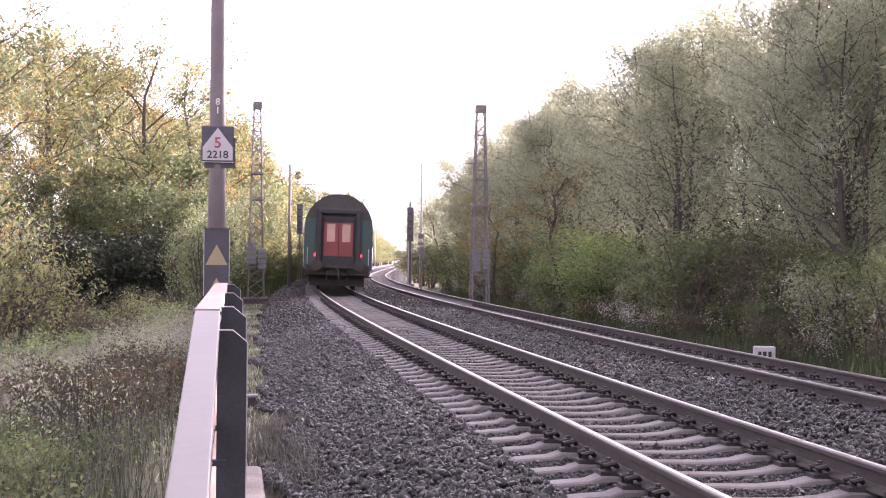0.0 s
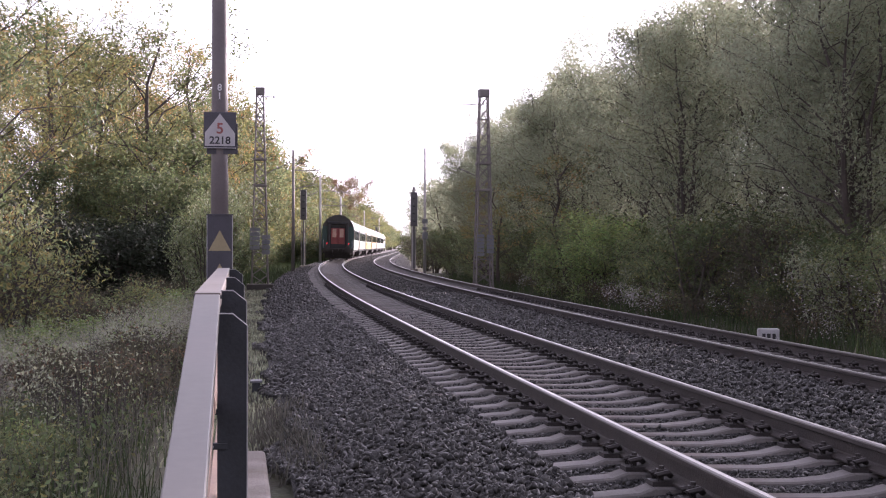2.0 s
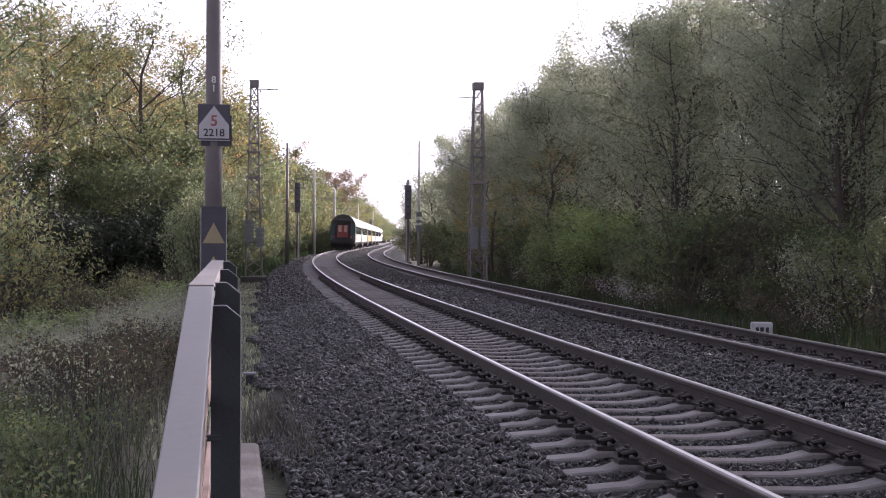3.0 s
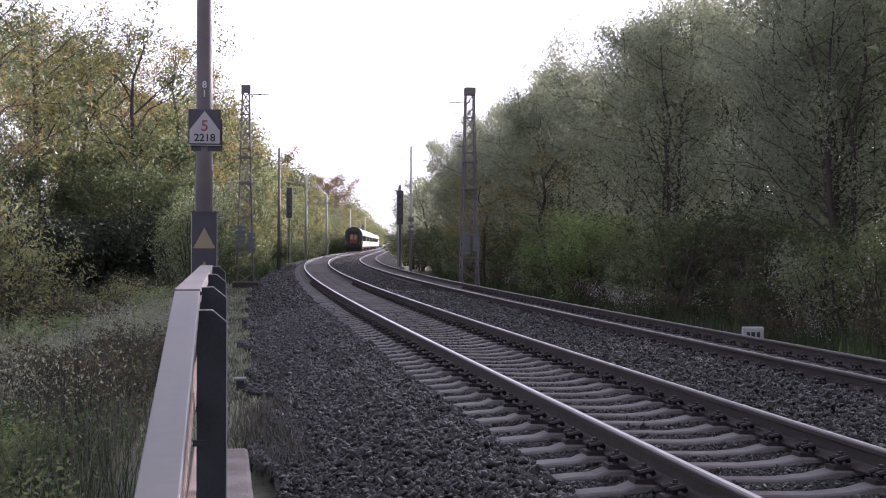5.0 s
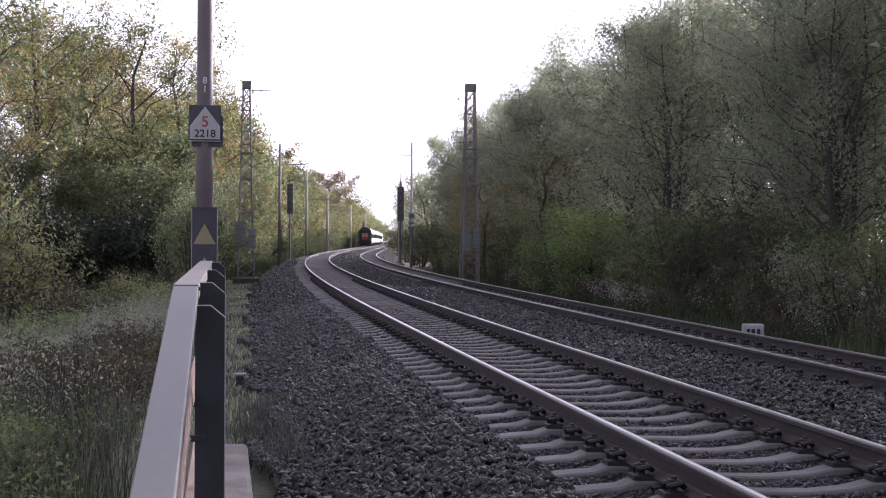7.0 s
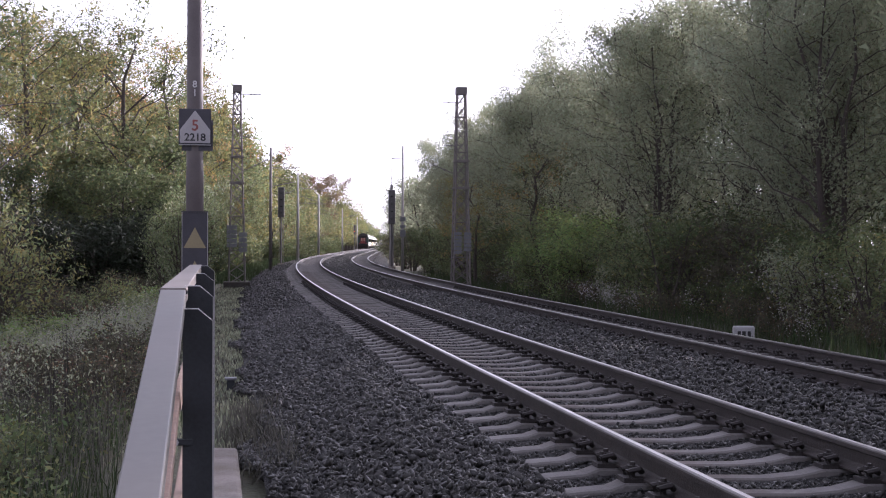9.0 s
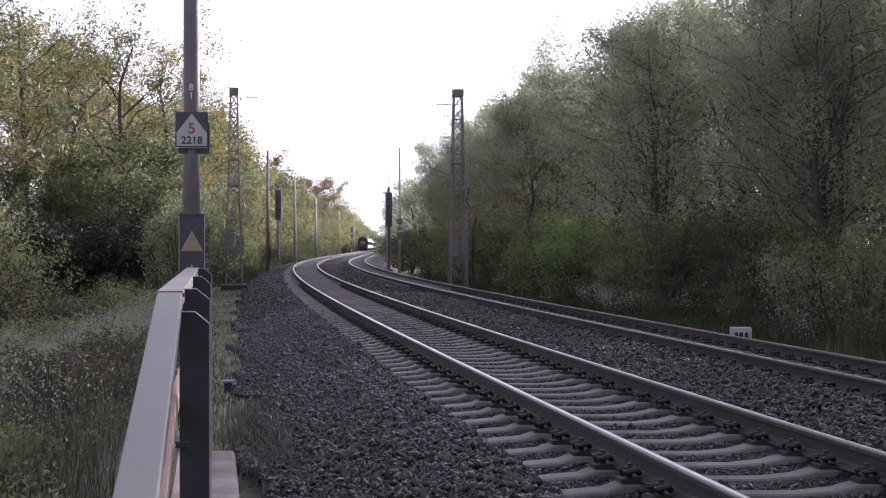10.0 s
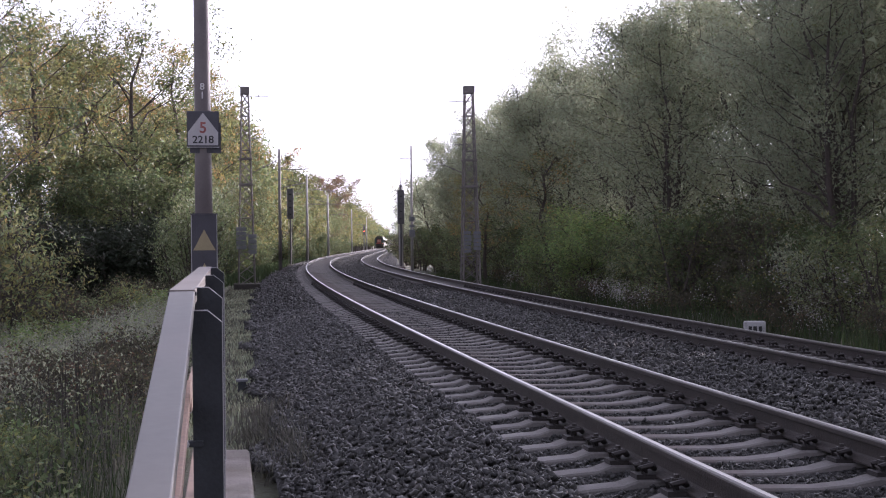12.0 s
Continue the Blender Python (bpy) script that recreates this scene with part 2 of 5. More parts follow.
# ---------------------------------------------------------------- mesh helpers
class Shape:
    """Collects vertices and faces of one mesh."""

    def __init__(self):
        self.v, self.f = [], []

    def add(self, verts, faces):
        n = len(self.v)
        self.v.extend(tuple(p) for p in verts)
        self.f.extend(tuple(i + n for i in q) for q in faces)
        return self

    def box(self, cx, cy, cz, sx, sy, sz, m=None):
        pts = [Vector((cx + a * sx / 2, cy + b * sy / 2, cz + c * sz / 2)) for c in (-1, 1) for b in (-1, 1) for a in (-1, 1)]
        if m:
            pts = [m @ p for p in pts]
        return self.add(pts, [(0, 2, 3, 1), (4, 5, 7, 6), (0, 1, 5, 4), (2, 6, 7, 3), (0, 4, 6, 2), (1, 3, 7, 5)])

    def tube(self, pts, radii, sides=6, caps=True):
        pts = [Vector(p) for p in pts]
        rings = []
        for i, p in enumerate(pts):
            d = (pts[min(i + 1, len(pts) - 1)] - pts[max(i - 1, 0)]).normalized()
            ref = Vector((0, 0, 1)) if abs(d.z) < 0.9 else Vector((1, 0, 0))
            u = d.cross(ref).normalized()
            w = d.cross(u)
            r = radii[i] if isinstance(radii, (list, tuple)) else radii
            rings.append([p + (u * math.cos(2 * math.pi * k / sides) + w * math.sin(2 * math.pi * k / sides)) * r for k in range(sides)])
        verts = [q for ring in rings for q in ring]
        faces = []
        for i in range(len(pts) - 1):
            for k in range(sides):
                a, b = i * sides + k, i * sides + (k + 1) % sides
                faces.append((a, b, b + sides, a + sides))
        if caps:
            faces.append(tuple(range(sides - 1, -1, -1)))
            faces.append(tuple(range((len(pts) - 1) * sides, len(pts) * sides)))
        return self.add(verts, faces)

    def prism(self, outline, y0, y1):
        """Outline in x, z drawn out along y."""
        n = len(outline)
        verts = [(x, y0, z) for x, z in outline] + [(x, y1, z) for x, z in outline]
        faces = [tuple(range(n)), tuple(range(2 * n - 1, n - 1, -1))]
        faces += [(k, k + n, (k + 1) % n + n, (k + 1) % n) for k in range(n)]
        return self.add(verts, faces)

    def mesh(self, name, mat, bevel=0.0, smooth=False, segments=2):
        me = bpy.data.meshes.new(name)
        me.from_pydata(self.v, [], self.f)
        bm = bmesh.new()
        bm.from_mesh(me)
        bmesh.ops.recalc_face_normals(bm, faces=bm.faces)
        if bevel:
            edges = [e for e in bm.edges if len(e.link_faces) == 2 and e.calc_face_angle(0) > 0.6]
            bmesh.ops.bevel(bm, geom=edges, offset=bevel, segments=segments, affect="EDGES", profile=0.5)
        bm.to_mesh(me)
        bm.free()
        for mt in (mat if isinstance(mat, (list, tuple)) else [mat]):
            me.materials.append(mt)
        if smooth:
            me.polygons.foreach_set("use_smooth", [True] * len(me.polygons))
        return me


def part(name, shape, mat, parent=None, label="", bevel=0.0, smooth=False, m=None):
    """One mesh object, under its thing where one is given."""
    me = shape if isinstance(shape, bpy.types.Mesh) else shape.mesh(name, mat, bevel, smooth)
    ob = new(name, me)
    if parent is not None:
        ob.parent = parent
    if m is not None:
        ob.matrix_basis = m
    if label:
        ob["label"] = label
    return ob


def thing(name, label, category, m=None, group="", kind=""):
    ob = new(name)
    ob.empty_display_size = 0.3
    if m is not None:
        ob.matrix_basis = m
    return tagged(ob, label, category, group, kind)


def cloud(name, verts, faces, mat):
    """A mesh from numpy arrays of equal faces."""
    me = bpy.data.meshes.new(name)
    nf, k = faces.shape
    me.vertices.add(len(verts))
    me.vertices.foreach_set("co", verts.astype(np.float32).ravel())
    me.loops.add(nf * k)
    me.loops.foreach_set("vertex_index", faces.astype(np.int32).ravel())
    me.polygons.add(nf)
    me.polygons.foreach_set("loop_start", np.arange(0, nf * k, k, dtype=np.int32))
    me.update(calc_edges=True)
    me.materials.append(mat)
    return me


# ---------------------------------------------------------------- alignment of the line
S1, S2, TURN, TURN2 = -37.7, 201.8, 0.1315, 0.0015
X0 = 3.3707                     # centre of the near track abreast of the camera
_S = np.arange(-80.0, 2600.0, 0.5)


def heading(s):
    u = np.clip((s - S1) / (S2 - S1), 0, 1)
    return TURN * u * u * (3 - 2 * u) + np.where(s > S2, TURN2 * np.clip((s - S2) / 300, 0, 2), 0.0)


_H = heading(_S)
_PX, _PY = np.cumsum(np.sin(_H)) * 0.5, np.cumsum(np.cos(_H)) * 0.5
_i0 = int(np.argmin(np.abs(_S)))
_PX, _PY = _PX - _PX[_i0] + X0, _PY - _PY[_i0]


def line(s, l=0.0):
    """Plan place at s metres along the near track, l metres to its right, and the heading there."""
    x, y, h = np.interp(s, _S, _PX), np.interp(s, _S, _PY), np.interp(s, _S, _H)
    return x + l * np.cos(h), y - l * np.sin(h), h


def place(s, l, z=0.0, turn=0.0):
    x, y, h = line(s, l)
    return Matrix.Translation((float(x), float(y), z)) @ Matrix.Rotation(-float(h) + radians(turn), 4, "Z")


def s_of(x, y):
    """Distance along the line and offset from it, for a place in plan."""
    k = int(np.argmin((_PX - x) ** 2 + (_PY - y) ** 2))
    h = _H[k]
    return float(_S[k]), float((x - _PX[k]) * math.cos(h) - (y - _PY[k]) * math.sin(h))


C1, Z2, C2, SPACING, G = 0.0365, -0.1077, 0.0696, 4.0, 0.7525
_GROUND = [(-500, -1.2), (-60, -1.2), (-14, -1.3), (-8.5, -1.35), (-6.2, -1.15), (-4.7, -0.66), (-4.1, -0.58), (-2.88, -0.56), (-1.80, -0.262), (-1.38, -0.25), (-1.3, -0.262),
           (-0.75, -0.214), (-0.3, -0.272), (0, -0.286), (0.3, -0.286), (0.75, -0.250), (0.92, -0.232), (1.3, -0.252), (1.38, -0.256), (2.0, -0.27), (2.62, -0.284), (2.7, -0.286), (3.08, -0.288), (3.25, -0.318), (4.0, -0.430), (4.75, -0.435),
           (5.3, -0.478), (5.38, -0.46), (5.75, -0.48), (6.9, -0.80), (9.0, -0.82), (14, -0.55), (60, -0.5), (500, -0.5)]
_GL, _GZ = np.array(_GROUND).T


def ground_z(l):
    return np.interp(l, _GL, _GZ)


def plane_z(l, track):
    """Height of the plane through the rail heads of a track."""
    return -C1 * (l + G) / (2 * G) if track == 1 else Z2 - C2 * (l - SPACING + G) / (2 * G)


# ---------------------------------------------------------------- ground
def sheet(name, ls, ss, dz, mat, label, category, wob=0.0):
    L_, S_ = np.meshgrid(np.array(ls), np.array(ss))
    x, y, _ = line(S_, L_)
    z = ground_z(L_) + dz
    if wob:
        rng = np.random.RandomState(5)
        z = z + wob * rng.normal(size=z.shape) * (np.abs(L_ - 2) > 5.5)
    n, k = L_.shape
    idx = np.arange(n * k).reshape(n, k)
    f = np.stack([idx[:-1, :-1], idx[:-1, 1:], idx[1:, 1:], idx[1:, :-1]], -1).reshape(-1, 4)
    me = cloud(name, np.stack([x, y, z], -1).reshape(-1, 3), f, mat)
    return tagged(new(name, me), label, category, kind="structure")


sheet("ground", [-500, -200, -100, -60, -40, -25, -18, -14, -11, -8.5, -7.3, -6.2, -5.4, -4.7, -4.1, -3.5, -2.88, -1.80, -0.75, 0, 0.75, 2, 4, 5.75, 6.9, 8, 9, 11, 14, 20, 30, 60, 120, 250, 500],
      list(np.arange(-80, 40, 2.0)) + list(np.arange(40, 250, 8.0)) + list(np.arange(250, 2600, 60.0)), -0.09, M_EARTH,
      "rough green and brown railway verge of turf and soil", "ground", 0.04)
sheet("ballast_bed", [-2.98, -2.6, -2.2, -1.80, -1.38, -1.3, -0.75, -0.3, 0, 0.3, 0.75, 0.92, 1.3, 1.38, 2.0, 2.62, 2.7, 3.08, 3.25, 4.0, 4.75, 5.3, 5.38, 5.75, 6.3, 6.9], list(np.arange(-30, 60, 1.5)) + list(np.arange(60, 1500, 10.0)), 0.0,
      M_BALLAST_BED, "crushed stone ballast bed under both tracks, coloured near black as shaded gaps", "ballast")


PHASE1, PHASE2 = 8.49, 8.2         # where the sleepers of each track begin


def stones(name, count, l0, l1, s0, s1, size, seed, label, mound=0.012, near=1.0):
    """Loose broken stones, each a rough lump of its own."""
    rng = np.random.RandomState(seed)
    cube = np.array([(a, b, c) for c in (-1, 1) for b in (-1, 1) for a in (-1, 1)], float) * 0.72
    quads = np.array([(0, 2, 3, 1), (4, 5, 7, 6), (0, 1, 5, 4), (2, 6, 7, 3), (0, 4, 6, 2), (1, 3, 7, 5)])
    tri = np.concatenate([quads[:, [0, 1, 2]], quads[:, [0, 2, 3]]])
    u = rng.rand(count) ** near
    s = s0 + (s1 - s0) * u
    l = rng.uniform(l0, l1, count)
    l = l - (l < -2.4) * (l + 2.4) * (0.22 * np.sin(0.9 * s) + 0.18 * np.sin(2.3 * s + 1.0) + 0.1)
    for mid, ph, lo, hi in ((0.0, PHASE1, -1.27, 0.88), (SPACING, PHASE2, -0.88, 1.27)):
        gap = np.abs((s - ph + 0.3) % 0.6 - 0.3)
        keep = (l - mid < lo) | (l - mid > hi) | (gap > 0.15)
        s, l = s[keep], l[keep]
    count = len(s)
    r = size * rng.uniform(0.55, 1.3, count) * (1 + (0.6 if mound > 0.01 else 0.2) * (s - s0) / (s1 - s0))
    x, y, _ = line(s, l)
    z = ground_z(l) + mound * rng.normal(size=count) + 0.15 * r
    shape = cube[None] * rng.uniform(0.35, 1.25, (count, 8, 3)) * rng.uniform(0.5, 1.35, (count, 1, 3))
    flat = rng.uniform(0.35, 1.0, (count, 1))
    shape[:, :, 2] *= flat
    q = rng.normal(size=(count, 4)) * np.array([1.6, 0.8, 0.8, 1.0])
    q /= np.linalg.norm(q, axis=1, keepdims=True)
    w, a, b, c = q.T
    R = np.stack([np.stack([1 - 2 * (b * b + c * c), 2 * (a * b - c * w), 2 * (a * c + b * w)], -1),
                  np.stack([2 * (a * b + c * w), 1 - 2 * (a * a + c * c), 2 * (b * c - a * w)], -1),
                  np.stack([2 * (a * c - b * w), 2 * (b * c + a * w), 1 - 2 * (a * a + b * b)], -1)], 1)
    v = np.einsum("nij,nkj->nki", R, shape) * r[:, None, None] + np.stack([x, y, z], -1)[:, None, :]
    f = (tri[None] + 8 * np.arange(count)[:, None, None]).reshape(-1, 3)
    return tagged(new(name, cloud(name, v.reshape(-1, 3), f, M_BALLAST)), label, "ballast", kind="stuff")


stones("ballast_stones", 72000, -3.02, -1.3, 7.0, 34, 0.029, 1, "loose dark grey broken stones on the ballast shoulder", 0.018, 1.35)
stones("ballast_stones", 13000, -3.02, -1.3, 30, 80, 0.040, 2, "loose dark grey broken stones on the distant ballast shoulder", 0.02)
stones("ballast_stones", 26000, -1.27, 1.27, 6.0, 34, 0.021, 3, "dark broken stones filling the bays between the sleepers", 0.004, 1.2)
stones("ballast_stones", 46000, 0.9, 3.1, 8.5, 46, 0.031, 4, "loose dark grey broken stones between the two tracks", 0.02, 1.2)
stones("ballast_stones", 11000, 2.73, 5.27, 18, 48, 0.022, 6, "dark broken stones round the sleepers of the far track", 0.004, 1.2)
stones("ballast_stones", 4000, 5.3, 6.9, 22, 65, 0.04, 5, "loose dark grey broken stones on the far ballast edge", 0.02, 1.2)
stones("ballast_stones", 13000, 0.9, 3.1, 44, 110, 0.036, 50, "loose dark grey broken stones between the distant tracks", 0.02)
stones("ballast_stones", 11000, 0.95, 3.05, 108, 230, 0.045, 52, "loose dark grey broken stones between the distant tracks", 0.02)
stones("ballast_stones", 8000, -3.0, -1.3, 78, 140, 0.036, 51, "loose dark grey broken stones on the distant ballast shoulder", 0.02)
stones("ballast_stones", 14000, -3.0, -1.3, -3.0, 7.2, 0.030, 7, "loose dark grey broken stones on the ballast shoulder", 0.018)
stones("ballast_stones", 6000, -1.27, 1.27, -3.0, 6.2, 0.022, 8, "dark broken stones filling the bays between the sleepers", 0.004)
stones("ballast_stones", 6000, 0.9, 3.1, -3.0, 8.7, 0.04, 9, "loose dark grey broken stones between the two tracks", 0.02)


# ---------------------------------------------------------------- tracks
RAIL_OUT = [(-0.075, -0.172), (0.075, -0.172), (0.075, -0.160), (0.02, -0.142), (0.0083, -0.125), (0.0083, -0.052), (0.036, -0.040), (0.036, -0.015), (0.033, -0.006),
            (0.025, -0.002), (0.015, 0.0), (-0.015, 0.0), (-0.025, -0.002), (-0.033, -0.006), (-0.036, -0.015), (-0.036, -0.040), (-0.0083, -0.052), (-0.0083, -0.125), (-0.02, -0.142), (-0.075, -0.160)]


def rail(parent, l0, z0, lean):
    """One running rail, swept along the line, with a bright worn head."""
    ss = np.concatenate([np.arange(-40, 260, 2.0), np.arange(260, 1200, 8.0)])
    sh = Shape()
    n = len(RAIL_OUT)
    for s in ss:
        x, y, h = line(s, l0)
        for a, b in RAIL_OUT:
            a2, b2 = a + lean * b, b
            sh.v.append((float(x + a2 * math.cos(h)), float(y - a2 * math.sin(h)), z0 + b2))
    for i in range(len(ss) - 1):
        for k in range(n):
            a, b = i * n + k, i * n + (k + 1) % n
            sh.f.append((a, b, b + n, a + n))
    me = sh.mesh("rail", [M_RAIL_SIDE, M_RAIL_TOP, M_RAIL_WORN])
    for p in me.polygons:
        low = min(me.vertices[i].co.z for i in p.vertices) - z0
        p.material_index = 1 if low > -0.0015 else 2 if low > -0.0155 else 0
    return part("rail", me, None, parent)


def sleeper_mesh():
    """Concrete sleeper: high seats under the rails, waisted middle, sloping flanks."""
    xs = [-1.3, -1.22, -1.02, -0.93, -0.58, -0.42, -0.2, 0.2, 0.42, 0.58, 0.93, 1.02, 1.22, 1.3]
    tops = [-0.250, -0.240, -0.222, -0.188, -0.186, -0.224, -0.246, -0.246, -0.224, -0.186, -0.188, -0.222, -0.240, -0.250]
    sh = Shape()
    for x, t in zip(xs, tops):
        w = 0.098 if abs(x) > 0.5 else 0.086
        sh.v += [(x, -w - 0.025, -0.42), (x, -w, t), (x, w, t), (x, w + 0.025, -0.42)]
    for i in range(len(xs) - 1):
        for k in range(3):
            a = 4 * i + k
            sh.f.append((a, a + 1, a + 5, a + 4))
    sh.f += [(0, 1, 2, 3), (4 * len(xs) - 4, 4 * len(xs) - 1, 4 * len(xs) - 2, 4 * len(xs) - 3)]
    return sh.mesh("sleeper", M_SLEEPER, 0.012, segments=1)


def clip_mesh():
    sh = Shape()
    sh.box(0, 0, 0.014, 0.14, 0.15, 0.028)
    sh.tube([(0.02, -0.06, 0.02), (0.045, -0.055, 0.065), (-0.03, -0.05, 0.08), (-0.06, 0.0, 0.055), (-0.03, 0.05, 0.08), (0.045, 0.055, 0.065), (0.02, 0.06, 0.02)], 0.019, 6)
    sh.tube([(0, 0, 0.02), (0, 0, 0.115)], 0.018, 6)
    sh.tube([(0, 0, 0.065), (0, 0, 0.095)], 0.036, 6)
    return sh.mesh("rail_clip", M_CLIP)


SLEEPER, CLIP = sleeper_mesh(), clip_mesh()


def track(l_mid, which, phase, first, near_to, far_to, label):
    tr = thing("railway_track", label, "railway track", kind="structure")
    rail(tr, l_mid - G, plane_z(l_mid - G, which), -0.02)
    rail(tr, l_mid + G, plane_z(l_mid + G, which), 0.02)
    tilt = math.atan(-(C1 if which == 1 else C2) / (2 * G))
    count = 0
    s = phase + math.ceil((first - phase) / 0.6) * 0.6
    rest = Shape()
    base_v, base_f = [v.co.copy() for v in SLEEPER.vertices], [tuple(p.vertices) for p in SLEEPER.polygons]
    rng = random.Random(which)
    while s < far_to:
        m = place(s, l_mid, plane_z(l_mid, which), rng.uniform(-0.35, 0.35)) @ Matrix.Rotation(-tilt, 4, "Y") @ Matrix.Translation((rng.uniform(-0.012, 0.012), 0, rng.uniform(-0.004, 0.004)))
        if s < near_to:
            sl = part("sleeper", SLEEPER, None, tr, m=m)
            if 10 < count < 95:
                for x in (-G - 0.115, -G + 0.115, G - 0.115, G + 0.115):
                    c = part("rail_clip", CLIP, None, sl, m=pose(x, 0, -0.186, 0, 0, 0 if x * (abs(x) - G) > 0 else 180))
            count += 1
        else:
            rest.add([m @ v for v in base_v], base_f)
        s += 0.6
    me = bpy.data.meshes.new("far_sleepers")
    me.from_pydata(rest.v, [], rest.f)
    me.materials.append(M_SLEEPER)
    tagged(part("far_sleepers", me, None, tr), kind="stuff")
    return tr


track(0.0, 1, PHASE1, -4.0, 80, 300, "near railway track of shiny rails on concrete sleepers in ballast")
track(SPACING, 2, PHASE2, -4.0, 80, 300, "far railway track of worn rails on concrete sleepers in ballast")


# ---------------------------------------------------------------- railing on the culvert edge
RAIL_DIR = 0.73                       # degrees right of +y
RM = Matrix.Rotation(-radians(RAIL_DIR), 4, "Z")


def railing():
    th = thing("handrail", "grey painted steel railing with dark flat posts on a concrete edge", "railing", RM)
    zt, d0, d1, slope = 1.08, 5.05, 10.7, 0.141

    def bar(l0, l1, z_of, thick, da, db, mat, name, label="", bevel=0.004):
        sh = Shape()
        pts = []
        for d in (da, db):
            z = z_of(d)
            pts += [(l0, d, z - thick), (l1, d, z - thick), (l1, d, z), (l0, d, z)]
        sh.add(pts, [(0, 1, 2, 3), (7, 6, 5, 4), (0, 4, 5, 1), (1, 5, 6, 2), (2, 6, 7, 3), (3, 7, 4, 0)])
        return part(name, sh, mat, th, label, bevel)

    bar(-0.171, -0.086, lambda d: zt - slope * (d0 - d), 0.055, 1.3, d0 - 0.004, M_PAINT_GREY, "sloping_rail", "grey sloping top rail with scratched paint")
    bar(-0.173, -0.084, lambda d: zt + 0.004, 0.05, d0, d1, M_PAINT_BROWN, "level_rail", "weathered level top rail")
    bar(-0.175, -0.080, lambda d: zt - 0.004, 0.012, d0 - 0.012, d0 - 0.001, M_POST_DARK, "joint_plate", "dark joint between the two rails", 0.001)
    bar(-0.130, -0.100, lambda d: zt - 0.30 - slope * (d0 - d), 0.05, 1.3, d0, M_RUST_RAIL, "lower_rail", "brown primed lower rail")
    bar(-0.130, -0.100, lambda d: zt - 0.36, 0.05, d0, d1, M_RUST_RAIL, "lower_rail", "brown primed lower rail")
    bar(-0.130, -0.100, lambda d: zt - 0.72, 0.05, d0, d1, M_RUST_RAIL, "lower_rail", "brown primed lower rail")
    for d, z in ((4.85, 1.02), (5.3, 1.082), (7.5, 1.082), (10.1, 1.082)):
        left, right = -0.092, 0.003
        o = [(left, -0.75), (right, -0.75), (right, z - 0.037), (right - 0.045, z), (left, z)]
        p = part("post", Shape().prism(o, d - 0.006, d + 0.006), M_POST_DARK, th, "dark grey flat steel post with a cut corner", 0.0012)
        edge = Shape()
        e = 0.0035
        edge.add([(left, d - 0.008, z + e), (right - 0.045, d - 0.008, z + e), (right + e, d - 0.008, z - 0.037), (right + e, d - 0.008, -0.75),
                  (left, d + 0.008, z + e), (right - 0.045, d + 0.008, z + e), (right + e, d + 0.008, z - 0.037), (right + e, d + 0.008, -0.75),
                  (left, d - 0.008, z + 0.0008), (right - 0.045, d - 0.008, z + 0.0008), (right + 0.0008, d - 0.008, z - 0.037), (right + 0.0008, d - 0.008, -0.75),
                  (left, d + 0.008, z + 0.0008), (right - 0.045, d + 0.008, z + 0.0008), (right + 0.0008, d + 0.008, z - 0.037), (right + 0.0008, d + 0.008, -0.75)],
                 [(0, 1, 5, 4), (1, 2, 6, 5), (2, 3, 7, 6), (0, 8, 9, 1), (1, 9, 10, 2), (2, 10, 11, 3), (4, 5, 13, 12), (5, 6, 14, 13), (6, 7, 15, 14)])
        part("bare_edge", edge, M_EDGE, p, "pale bare steel edge")
        part("bracket", Shape().box(-0.105, d, z - 0.43, 0.09, 0.03, 0.02), M_POST_DARK, p, "", 0.002)
        part("bolt", Shape().tube([(-0.115, d - 0.02, z - 0.43), (-0.115, d + 0.02, z - 0.43)], 0.012, 8), M_EDGE, p)
    return th


railing()
COPING = tagged(part("concrete_coping", Shape().box(0.02, 4.6, -0.57, 0.30, 12.0, 0.70, RM), M_CONCRETE, None, "", 0.03),
                "worn grey concrete culvert coping under the railing", "coping", kind="structure")
box = thing("junction_box", "small grey cable box with a pale lid beside the path", "cable box", RM @ pose(0.2, 18.6, -0.66))
part("housing", Shape().box(0, 0, 0.09, 0.10, 0.12, 0.20), M_POST_DARK, box, "", 0.01)
part("lid", Shape().box(0, 0, 0.205, 0.15, 0.17, 0.03), M_PLATE, box, "pale lid", 0.008)


# ---------------------------------------------------------------- signal post with the distance board
def text_mesh(body, size):
    cu = bpy.data.curves.new("lettering", "FONT")
    cu.body, cu.size, cu.align_x, cu.align_y, cu.extrude = body, size, "CENTER", "CENTER", 0.0015
    cu.offset = size * 0.018
    ob = bpy.data.objects.new("lettering", cu)
    me = bpy.data.meshes.new_from_object(ob)
    bpy.data.objects.remove(ob)
    return me


def lettering(body, size, mat, parent, x, y, z, stretch=1.0):
    me = text_mesh(body, size)
    me.materials.clear()
    me.materials.append(mat)
    me.transform(Matrix.Diagonal((stretch, 1, 1, 1)))
    return part("lettering", me, None, parent, m=pose(x, y, z, 90, 0, 0))


